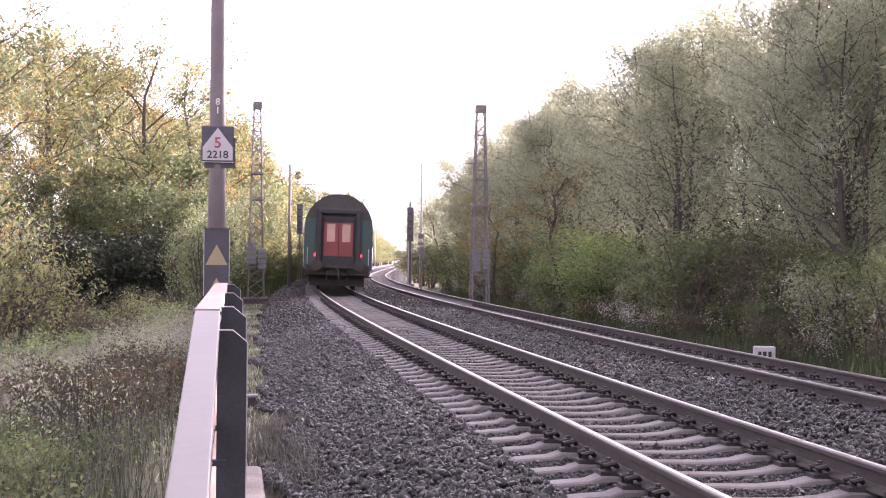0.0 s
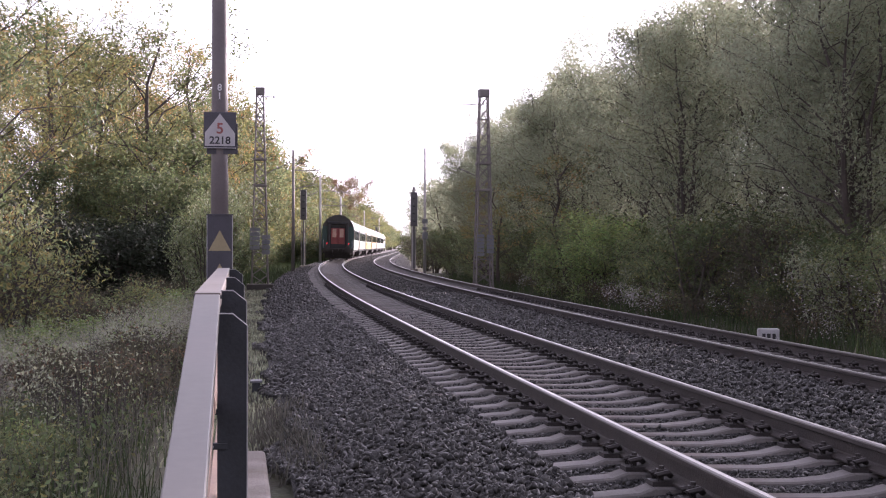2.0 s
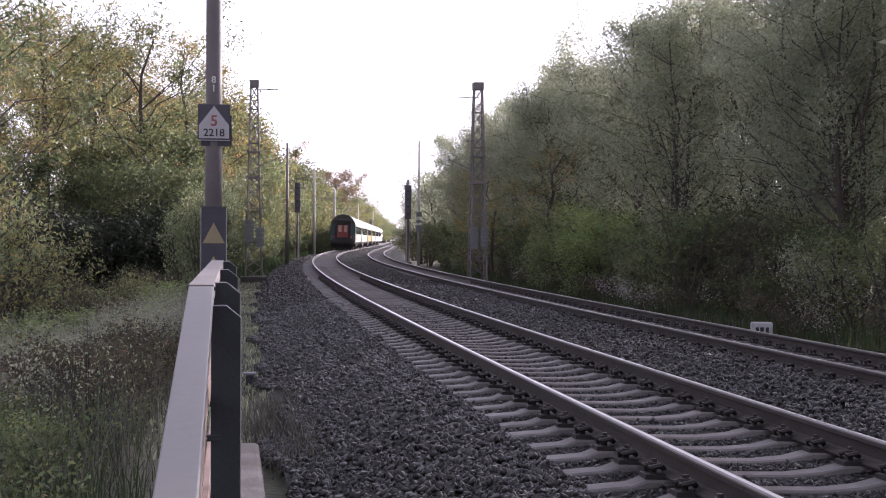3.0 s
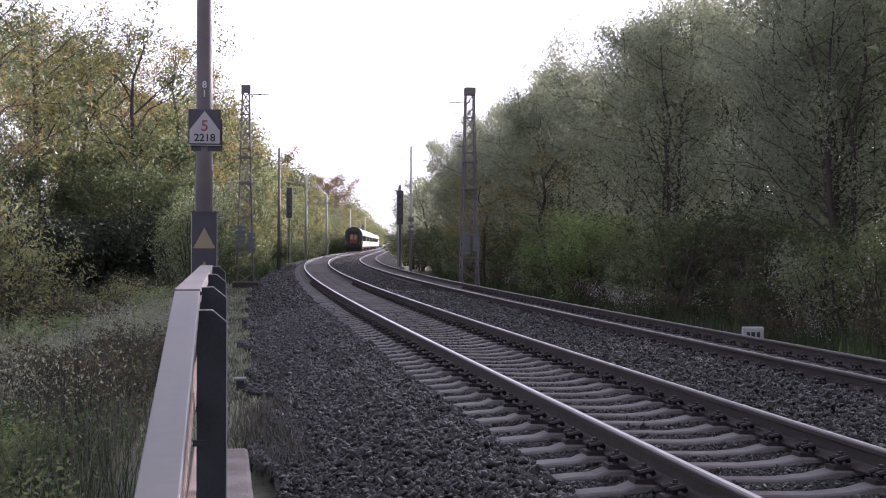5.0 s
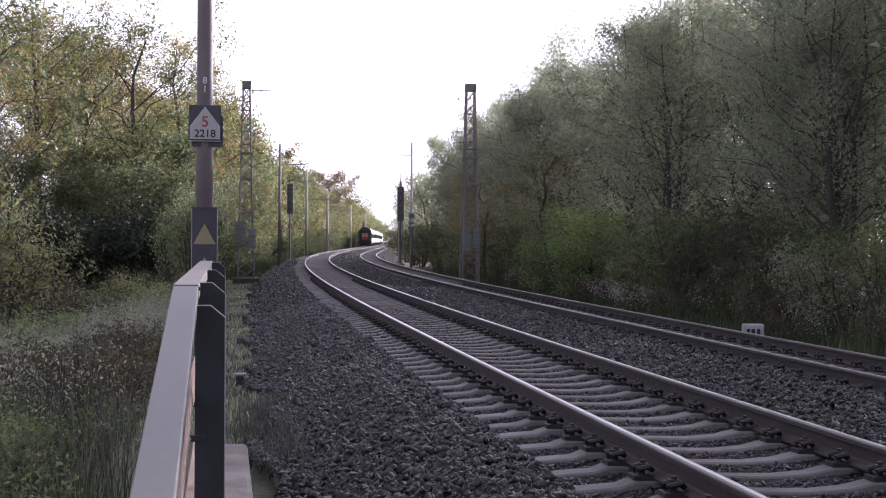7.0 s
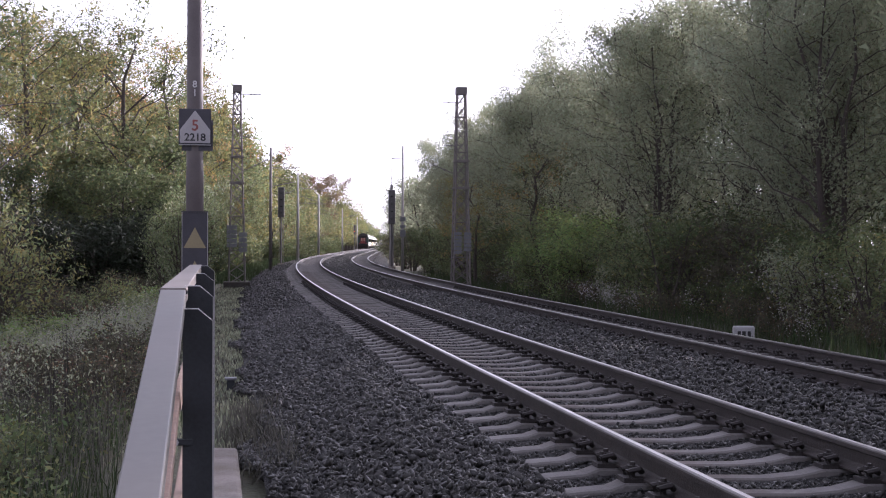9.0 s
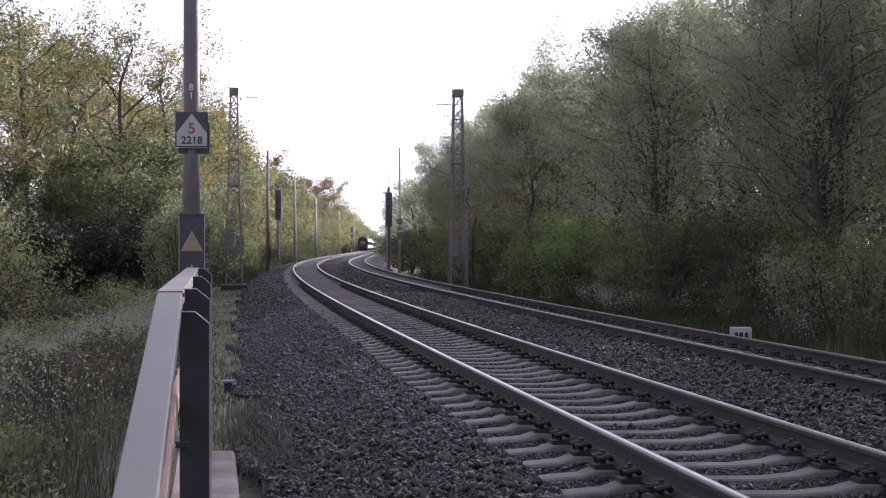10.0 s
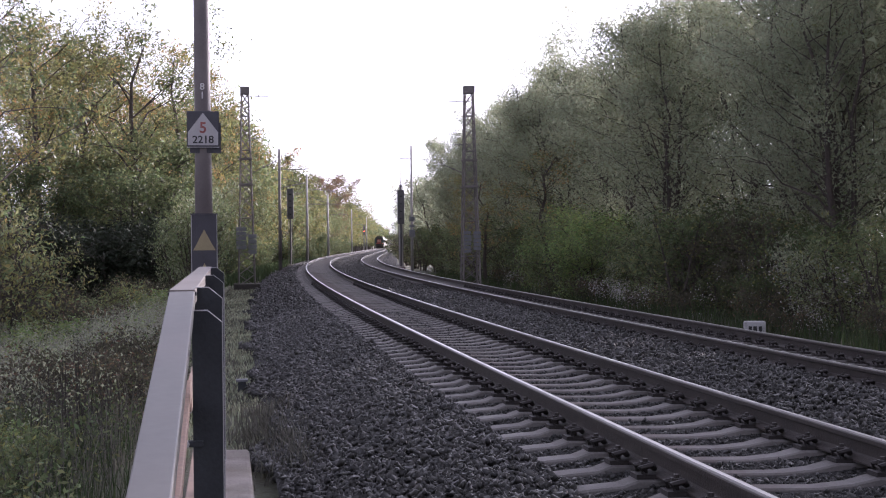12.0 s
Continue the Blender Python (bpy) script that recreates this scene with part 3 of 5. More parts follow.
def sign_pole():
    # faces the camera squarely
    p = thing("sign_pole", "brownish grey steel pole carrying track signs", "pole", pose(-0.02, 22.35, -0.7, 0, 0, 1.0))
    part("shaft", Shape().tube([(0, 0, 0), (0, 0, 3.0), (0, 0, 3.06), (0, 0, 9.5)], [0.134, 0.131, 0.124, 0.112], 20), M_POLE, p, smooth=True)
    part("footing", Shape().box(0, 0, 0.02, 0.5, 0.5, 0.16), M_CONCRETE, p, "", 0.02)
    yf = -0.155
    back = part("lower_board", Shape().box(0, yf, 1.90, 0.365, 0.03, 1.0), M_SIGN_BACK, p, "dark upright board with faded yellow triangles", 0.004)
    for x in (-0.187, 0.187):
        part("board_edge", Shape().box(x, yf + 0.004, 1.90, 0.012, 0.03, 1.0), M_EDGE, back, "pale folded edge")
    part("board_cap", Shape().box(0, yf, 2.41, 0.40, 0.05, 0.02), M_SIGN_BACK, back)
    for z in (1.87, 1.37):
        part("triangle", Shape().prism([(-0.165, z), (0.165, z), (0, z + 0.31)], yf - 0.021, yf - 0.016), M_SIGN_YELLOW, back, "faded yellow triangle")
    part("rear_plate", Shape().box(0.035, yf + 0.05, 3.55, 0.46, 0.012, 0.46), M_SIGN_BACK, p, "second dark plate behind the board", 0.004)
    board = part("distance_board", Shape().box(0, yf, 3.68, 0.48, 0.02, 0.53), M_SIGN_BACK, p, "dark square board with a white pentagon", 0.012)
    part("board_rim", Shape().box(0, yf + 0.008, 3.408, 0.475, 0.03, 0.012), M_EDGE, board)
    part("white_pentagon", Shape().prism([(-0.222, 3.435), (0.222, 3.435), (0.222, 3.63), (0.0, 3.92), (-0.222, 3.63)], yf - 0.015, yf - 0.011), M_SIGN_WHITE, board, "white pentagon face")
    lettering("5", 0.225, M_RED_INK, board, 0, yf - 0.018, 3.69)
    lettering("2218", 0.155, M_BLACK_INK, board, 0, yf - 0.018, 3.515, 1.02)
    for k in (0, 1):
        lettering("81"[k], 0.14, M_WHITE_INK, p, -0.005, -0.131, 4.31 - 0.13 * k)
    for z in (3.55, 3.8, 1.6, 2.2):
        part("clamp", Shape().box(0, -0.01, z, 0.29, 0.27, 0.03), M_POLE, p, "", 0.004)
    return p


sign_pole()


# ---------------------------------------------------------------- lattice masts, poles and signals
def lattice_mast(x, y, z0, height, w0, w1, label, boards, arms, turn=0):
    t = thing("lattice_mast", label, "mast", pose(x, y, z0, 0, 0, turn), "lattice masts")
    corners = [(-1, -1), (1, -1), (1, 1), (-1, 1)]

    def half(z):
        return 0.5 * (w0 + (w1 - w0) * z / height)

    for a, b in corners:
        part("leg", Shape().tube([(a * half(0), b * half(0), 0), (a * half(height), b * half(height), height)], 0.034, 4), M_LATTICE, t)
    n = 17
    lv = [height * (k / n) ** 1.0 for k in range(n + 1)]
    for face in range(4):
        (a, b), (c, d) = corners[face], corners[(face + 1) % 4]
        for k in range(n):
            h0, h1 = half(lv[k]), half(lv[k + 1])
            part("brace", Shape().tube([(a * h0, b * h0, lv[k]), (c * h1, d * h1, lv[k + 1])], 0.018, 4), M_LATTICE, t)
            part("brace", Shape().tube([(c * h0, d * h0, lv[k]), (a * h1, b * h1, lv[k + 1])], 0.014, 4), M_LATTICE, t)
            if k % 3 == 0:
                part("cross_bar", Shape().tube([(a * h0, b * h0, lv[k]), (c * h0, d * h0, lv[k])], 0.022, 4), M_LATTICE, t)
    for z in (height * 0.525, height * 0.66):
        h = half(z)
        part("collar", Shape().box(0, 0, z, 2 * h + 0.14, 2 * h + 0.14, 0.07), M_LATTICE, t)
    part("cap", Shape().box(0, 0, height + 0.12, w1 + 0.10, w1 + 0.10, 0.32), M_LATTICE, t, "", 0.02)
    part("footing", Shape().box(0, 0, -0.05, w0 + 0.4, w0 + 0.4, 0.3), M_CONCRETE_DARK, t, "dark stained concrete footing", 0.03)
    for (bx, bz, bw, bh, k) in boards:
        for i in range(k):
            part("plate", Shape().box(bx, -w0 / 2 - 0.05, bz + (i - (k - 1) / 2) * bh / k, bw, 0.05, bh / k * 0.84), M_PLATE, t, "pale grey equipment plate", 0.008)
    for (z, reach, rise) in arms:
        part("arm", Shape().tube([(0, 0, z), (reach, 0, z + rise)], 0.02, 5), M_LATTICE, t)
        part("insulator", Shape().tube([(reach * 0.55, 0, z + rise * 0.55), (reach * 0.6, 0, z + rise * 0.6)], 0.05, 6), M_LATTICE, t)
    return t


lattice_mast(1.66, 62.0, -0.45, 8.05, 0.68, 0.28, "tall rusty grey steel lattice mast with pale plates in the verge",
             [(-0.22, 2.0, 0.42, 0.95, 5), (0.24, 1.75, 0.34, 0.85, 4)], [(7.95, 1.0, 0.0), (6.2, 0.6, -0.05), (4.6, 1.3, 0.65)])
lattice_mast(10.85, 60.2, -0.75, 8.25, 0.72, 0.34, "tall rusty grey steel lattice mast with white plates before the wood",
             [(-0.19, 2.05, 0.30, 0.92, 6), (0.22, 2.1, 0.30, 0.80, 5)], [(7.9, -0.9, 0.0), (6.1, -0.7, 0.0), (4.8, -1.2, 0.5)])


def concrete_mast(at, height, r, label, arms, boards=(), mat=None):
    s, l = at
    t = thing("catenary_mast", label, "mast", place(s, l, float(ground_z(l)) - 0.05), "catenary masts")
    part("shaft", Shape().tube([(0, 0, 0), (0, 0, height)], [r, r * 0.62], 12), mat or M_POLE_CONC, t, smooth=True)
    for z, reach, rise in arms:
        part("arm", Shape().tube([(0, 0, z), (reach, 0, z + rise)], 0.03, 5), M_LATTICE, t)
        part("stay", Shape().tube([(0, 0, z + 0.7), (reach * 0.9, 0, z + rise)], 0.018, 4), M_LATTICE, t)
    for z, bh in boards:
        part("plate", Shape().box(0, -r - 0.04, z, 0.42, 0.04, bh), M_PLATE, t, "pale plate", 0.01)
    return t


def signal(at, height, label, lit, head=2.1):
    s, l = at
    t = thing("colour_light_signal", label, "signal", place(s, l, float(ground_z(l)) - 0.05), "signals")
    part("post", Shape().tube([(0, 0, 0), (0, 0, height)], [0.08, 0.065], 10), M_SIGNAL, t)
    part("footing", Shape().box(0, 0, 0.05, 0.55, 0.55, 0.3), M_CONCRETE, t, "", 0.03)
    zc = height - head / 2
    hd = part("signal_head", Shape().box(0, -0.14, zc, 0.5, 0.14, head), M_SIGNAL, t, "black backboard with colour lifted for haze and a thin pale border", 0.05)
    part("border", Shape().box(-0.235, -0.22, zc, 0.022, 0.01, head * 0.92).box(0.235, -0.22, zc, 0.022, 0.01, head * 0.92), M_EDGE, hd)
    for k in range(4):
        z = zc + (k - 1.5) * head * 0.22
        part("lens", Shape().tube([(0, -0.20, z), (0, -0.24, z)], 0.09, 12), M_RED_ASPECT if lit and k == 1 else M_COACH_GLASS, hd, "red lit lens" if lit and k == 1 else "")
        part("hood", Shape().tube([(0, -0.21, z + 0.06), (0, -0.42, z + 0.05)], 0.10, 8), M_SIGNAL, hd)
    ld = Shape()
    for a in (-0.16, 0.16):
        ld.tube([(a, 0.14, 0), (a, 0.14, height)], 0.018, 4)
    for k in range(int(height / 0.3)):
        ld.tube([(-0.16, 0.14, 0.3 * k + 0.2), (0.16, 0.14, 0.3 * k + 0.2)], 0.012, 4)
    part("ladder", ld, M_LATTICE, t)
    return t


# along the line, and to its right
MAST2 = (94.5, -2.45)
MAST3 = (131.5, -1.57)
MAST4 = (187.5, -1.86)
MAST5 = (262.5, -1.40)
MAST6 = (345.5, -0.78)
MAST_R = (111.5, 6.96)
SIGNAL_L = (112.5, -2.27)
SIGNAL_R = (103.5, 5.77)
SIGNAL_FAR = (330.5, -0.96)
concrete_mast(MAST2, 7.9, 0.12, "rust-brown steel catenary mast before the autumn trees", [(6.6, 1.7, 0.0), (5.4, 1.5, 0.3)], (), M_LATTICE)
concrete_mast(MAST3, 7.9, 0.13, "weathered concrete catenary mast before the autumn trees", [(6.6, 2.6, -0.3), (5.2, 2.4, 0.0), (6.5, -1.4, -0.6)])
concrete_mast(MAST4, 7.9, 0.17, "pale concrete catenary mast beside the curve", [(6.6, 2.4, 0.2), (5.4, 2.4, 0.0), (6.6, -2.4, 0.2)])
concrete_mast(MAST5, 7.9, 0.15, "pale concrete catenary mast beside the curve", [(6.3, 2.4, 0.3), (5.1, 2.4, 0.0)])
concrete_mast(MAST6, 7.9, 0.15, "pale concrete catenary mast beside the curve", [(6.3, 2.4, 0.3)])
concrete_mast(MAST_R, 9.6, 0.12, "thin pale mast with small white plates beside the far track", [(8.6, -0.9, 0.0)], [(4.0, 0.35), (3.45, 0.2), (2.9, 0.55)])
signal(SIGNAL_L, 6.0, "dark colour-light signal on a slim post inside the woodland curve", False, 2.3)
signal(SIGNAL_R, 5.6, "dark colour-light signal with a tall black head", False, 2.4)
part("mast", Shape().tube([(0, 0.22, 0), (0, 0.22, 6.0)], [0.15, 0.11], 12), M_POLE_CONC, [o for o in scene.objects if o.name.startswith("colour_light_signal")][-1], "pale concrete carrying mast")
part("aerial_rod", Shape().tube([(0, 0.1, 5.2), (0, 0.1, 7.2)], 0.025, 5), M_LATTICE, [o for o in scene.objects if o.name.startswith("colour_light_signal")][-1])
signal(SIGNAL_FAR, 5.8, "distant colour-light signal showing red", True)

# kilometre stone
ks = thing("marker_stone", "small white-painted concrete marker stone with dark lettering bars", "marker", pose(10.35, 26.8, -0.85, 0, 0, -12))
part("stone", Shape().box(0, 0, 0.26, 0.40, 0.22, 0.56), material("whitewashed_concrete", (0.42, 0.415, 0.42), (0.30, 0.295, 0.295), 0.85, 8, 60, 0.3, stain=(0.22, 0.205, 0.20)), ks, "", 0.03)
for bx, bw in ((-0.10, 0.06), (-0.01, 0.07), (0.09, 0.06)):
    part("lettering_bar", Shape().box(bx, -0.112, 0.38, bw, 0.006, 0.13), M_BLACK_INK, ks)


# ---------------------------------------------------------------- the train
def section(w, z0, zs, zr, n=12):
    """Coach cross-section: straight sides and an arched roof."""
    o = [(-w / 2, z0), (w / 2, z0), (w / 2, zs)]
    for k in range(1, n):
        a = math.pi * k / n
        o.append((w / 2 * math.cos(a) ** 1 if abs(math.cos(a)) < 1 else w / 2, zs + (zr - zs) * math.sin(a) ** 0.95))
    o.append((-w / 2, zs))
    return o


def bogie(parent, y):
    b = part("bogie", Shape().box(-1.0, y, 0.62, 0.12, 3.0, 0.26).box(1.0, y, 0.62, 0.12, 3.0, 0.26).box(0, y, 0.66, 2.0, 0.5, 0.25), M_UNDER, parent, "dusty bogie frame", 0.02)
    for dy in (-1.25, 1.25):
        for x in (-0.76, 0.76):
            part("wheel", Shape().tube([(x - 0.065, y + dy, 0.46), (x + 0.065, y + dy, 0.46)], 0.46, 20), M_WHEEL, b)
        part("axle", Shape().tube([(-0.9, y + dy, 0.46), (0.9, y + dy, 0.46)], 0.08, 8), M_UNDER, b)


def coach(label, side_mat, band_mat, end_mat, tail, length=26.4):
    """A corridor coach; its origin lies at rail level in the middle, its rear towards -y."""
    c = thing("railway_coach", label, "railway coach", group="train")
    w, z0, zs, zr = 2.83, 0.95, 2.62, 4.05
    y0, y1 = -length / 2 + 0.45, length / 2 - 0.45
    o = section(w, z0, zs, zr)
    body = part("body", Shape().prism([(-w / 2, z0), (w / 2, z0), (w / 2, zs), (-w / 2, zs)], y0, y1), side_mat, c, "painted steel side walls", 0.02)
    part("roof", Shape().prism([p for p in o if p[1] >= zs], y0 + 0.02, y1 - 0.02), M_COACH_ROOF, c, "arched grey roof", 0.01, smooth=False)
    rear = part("rear_end", Shape().prism(section(w + 0.03, z0 - 0.05, zs, zr + 0.02), y0 - 0.06, y0 - 0.003), end_mat, c, "dark green end wall" if tail else "", 0.015)
    part("front_end", Shape().prism(section(w + 0.03, z0 - 0.05, zs, zr + 0.02), y1 + 0.003, y1 + 0.06), end_mat, c)
    ye = y0 - 0.06
    frame_ = Shape()
    for x in (-0.82, 0.82):
        frame_.box(x, ye - 0.12, 2.15, 0.24, 0.24, 2.3)
    frame_.box(0, ye - 0.12, 3.32, 1.88, 0.24, 0.26)
    part("gangway_seal", frame_, M_COACH_DARK, rear, "black rubber gangway seal", 0.08)
    part("end_recess", Shape().box(0, ye - 0.012, 2.15, 1.4, 0.02, 2.2), M_COACH_DARK, rear)
    hood = [(x, z) for x, z in section(w + 0.035, z0, zs, zr + 0.022) if z > 3.0]
    part("end_hood", Shape().prism(hood, ye - 0.03, ye - 0.004), M_COACH_ROOF if not tail else M_COACH_HOOD, rear, "end of the roof, darker on the last coach", 0.006)
    part("threshold", Shape().box(0, ye - 0.045, 1.24, 1.36, 0.05, 0.42), M_COACH_DARK, rear, "dark plate below the end doors", 0.01)
    door = part("end_door", Shape().box(-0.31, ye - 0.05, 2.15, 0.6, 0.05, 1.40).box(0.31, ye - 0.05, 2.15, 0.6, 0.05, 1.40), M_RED_DOOR, rear, "red folding end doors", 0.01)
    for x in (-0.32, 0.32):
        part("door_window", Shape().box(x, ye - 0.082, 2.42, 0.34, 0.012, 0.74), M_LIT_WINDOW if tail else M_COACH_GLASS, door, "warmly lit door window", 0.02)
    part("headstock", Shape().box(0, ye - 0.04, 0.86, 2.66, 0.16, 0.42), M_UNDER, rear, "dark headstock beam", 0.02)
    # dark sheet added for the shadow under the coach end
    part("guard_plate", Shape().box(0, ye + 0.5, 0.45, 2.3, 0.05, 0.5), M_UNDER, rear)
    part("end_step", Shape().box(0, ye - 0.16, 0.98, 1.6, 0.32, 0.06), M_UNDER, rear)
    for x in (-0.88, 0.88):
        bf = part("buffer", Shape().tube([(x, ye, 1.06), (x, ye - 0.45, 1.06)], 0.11, 12).tube([(x, ye - 0.45, 1.06), (x, ye - 0.52, 1.06)], 0.24, 16), M_UNDER, rear, "round steel buffer")
        lamp = part("tail_lamp", Shape().tube([(x * 1.06, ye - 0.005, 1.50), (x * 1.06, ye - 0.06, 1.50)], 0.075 if tail else 0.05, 12), M_TAIL if tail else M_COACH_GLASS, rear, "red tail lamp")
        part("grab_bar", Shape().tube([(x * 1.45, ye - 0.07, 1.1), (x * 1.45, ye - 0.07, 1.8)], 0.02, 6), M_EDGE, rear)
    part("coupling", Shape().box(0, ye - 0.25, 1.0, 0.14, 0.5, 0.2).tube([(0.0, ye - 0.45, 1.0), (0.05, ye - 0.5, 0.5)], 0.04, 6), M_UNDER, rear)
    for x in (-0.45, 0.4):
        part("brake_hose", Shape().tube([(x, ye, 0.95), (x, ye - 0.25, 0.75), (x, ye - 0.3, 0.45), (x * 0.7, ye - 0.2, 0.4)], 0.03, 6), M_UNDER, rear)
    part("gangway_bellows", Shape().prism([(-0.9, 1.0), (0.9, 1.0), (0.9, 3.3), (-0.9, 3.3)], y1 + 0.06, y1 + 0.44), M_COACH_DARK, c)
    for sx in (-1, 1):
        part("side_band", Shape().box(sx * (w / 2 + 0.006), 0, 2.28, 0.012, length - 3.6, 0.98), band_mat, c, "coloured window band")
        for k in range(10):
            y = -length / 2 + 3.6 + k * (length - 7.2) / 9
            wn_ = part("side_window", Shape().box(sx * (w / 2 + 0.014), y, 2.3, 0.02, 1.3, 0.85), M_COACH_GLASS, c, "dark side window", 0.03)
        for y in (-length / 2 + 1.3, length / 2 - 1.3):
            d = part("side_door", Shape().box(sx * (w / 2 + 0.012), y, 2.0, 0.025, 0.85, 2.0), side_mat, c, "", 0.03)
            part("door_glass", Shape().box(sx * (w / 2 + 0.028), y, 2.4, 0.012, 0.5, 0.8), M_COACH_GLASS, d, "", 0.02)
            part("footstep", Shape().box(sx * (w / 2 - 0.1), y, 0.6, 0.3, 0.7, 0.05).box(sx * (w / 2 - 0.22), y, 0.78, 0.05, 0.7, 0.4), M_UNDER, c)
        part("sole_bar", Shape().box(sx * (w / 2 - 0.12), 0, 0.87, 0.14, length - 1.2, 0.2), M_UNDER, c)
    part("battery_box", Shape().box(0, -2.5, 0.62, 2.4, 3.2, 0.55), M_UNDER, c, "", 0.03)
    part("equipment_box", Shape().box(0, 3.0, 0.66, 2.3, 2.4, 0.5), M_UNDER, c, "", 0.03)
    for y in (-length / 2 + 3.9, length / 2 - 3.9):
        bogie(c, y)
    for k in range(6):
        part("roof_vent", Shape().box(0, -length / 2 + 3 + k * (length - 6) / 5, zr + 0.02, 0.35, 0.5, 0.10), M_COACH_ROOF, c, "", 0.03)
    return c


def locomotive():
    c = thing("electric_locomotive", "white and blue electric locomotive with a raised pantograph", "locomotive", group="train")
    n = 8.2
    o = [(-1.45, 0.95), (1.45, 0.95), (1.45, 3.1), (1.05, 3.7), (-1.05, 3.7), (-1.45, 3.1)]
    part("body", Shape().prism(o, -n, n), M_COACH_CREAM, c, "pale painted body", 0.06)
    for sx in (-1, 1):
        part("side_band", Shape().box(sx * 1.458, 0, 1.5, 0.012, 15.6, 0.75), M_COACH_BLUE, c, "blue lower band")
        for y in (-7.2, 7.2):
            part("cab_window", Shape().box(sx * 1.46, y, 2.55, 0.02, 0.7, 0.7), M_COACH_GLASS, c, "", 0.02)
        for k in range(5):
            part("louvre", Shape().box(sx * 1.465, -4 + 2 * k, 2.6, 0.02, 1.2, 0.6), M_COACH_DARK, c)
    for y in (-n, n):
        part("windscreen", Shape().box(0, y + math.copysign(0.01, y), 2.6, 2.2, 0.02, 0.8), M_COACH_GLASS, c, "", 0.03)
        for x in (-0.88, 0.88):
            part("buffer", Shape().tube([(x, y, 1.06), (x, y + math.copysign(0.5, y), 1.06)], 0.12, 10).tube([(x, y + math.copysign(0.5, y), 1.06), (x, y + math.copysign(0.56, y), 1.06)], 0.24, 14), M_UNDER, c)
    part("roof_gear", Shape().box(0, 0, 3.85, 1.2, 7.0, 0.25).box(0, -3.0, 4.0, 0.8, 1.0, 0.3), M_COACH_ROOF, c, "", 0.04)
    pn = Shape()
    for x in (-0.5, 0.5):
        pn.tube([(x, -5.5, 3.75), (x * 0.6, -3.9, 4.6), (x * 0.9, -5.3, 5.4)], 0.035, 5)
    pn.tube([(-0.95, -5.3, 5.3), (-0.7, -5.3, 5.42), (0.7, -5.3, 5.42), (0.95, -5.3, 5.3)], 0.04, 5)
    part("pantograph", pn, M_COACH_DARK, c, "raised dark pantograph")
    for y in (-4.9, 4.9):
        bogie(c, y)
    return c


M_BAND_GREEN = material("pale_green_band", (0.34, 0.46, 0.36), (0.28, 0.38, 0.30), 0.4, 1.2, 20, 0.02)
COACHES = [coach("dark green ended railway coach with cream sides and red end doors", M_COACH_CREAM, M_BAND_GREEN, M_COACH_GREEN, True),
           coach("cream railway coach with a pale green window band", M_COACH_CREAM, M_BAND_GREEN, M_COACH_GREEN, False),
           coach("yellow and cream railway coach in a long train", M_COACH_YELLOW, M_COACH_CREAM, M_COACH_GREEN, False),
           coach("cream railway coach with a yellow window band", M_COACH_CREAM, M_COACH_YELLOW, M_COACH_GREEN, False)]
COACHES += [coach("cream and blue railway coach in a long train", M_COACH_CREAM, M_COACH_BLUE, M_COACH_GREEN, False) for _ in range(2)]
LOCO = locomotive()


# ---------------------------------------------------------------- trees and shrubs
def leaves(rng, centres, spread, count, size, up=0.25, three=False, clump=0.0, lift=1.0):
    """Small folded leaf blades scattered round the given twig ends."""
    if clump:
        wt = rng.gamma(clump, 1.0, len(centres)) * (0.25 + np.clip(centres[:, 2] / max(centres[:, 2].max(), 0.1), 0, 1) ** lift)
        c = centres[rng.choice(len(centres), size=count, p=wt / wt.sum())]
    else:
        c = centres[rng.randint(len(centres), size=count)]
    p = c + rng.normal(size=(count, 3)) * spread
    d = rng.normal(size=(count, 3))
    d[:, 2] -= up
    d /= np.linalg.norm(d, axis=1, keepdims=True)
    e = np.cross(d, rng.normal(size=(count, 3)))
    e /= np.linalg.norm(e, axis=1, keepdims=True)
    r = size * rng.uniform(0.6, 1.3, (count, 1))
    if three:
        v = np.stack([p - d * r * 1.1, p + e * r * 0.62, p + d * r * 1.1 - e * r * 0.25], 1).reshape(-1, 3)
        return v, np.arange(count * 3).reshape(-1, 3)
    v = np.stack([p - d * r, p + e * r * 0.42, p + d * r, p - e * r * 0.42], 1).reshape(-1, 3)
    return v, np.arange(count * 4).reshape(-1, 4)


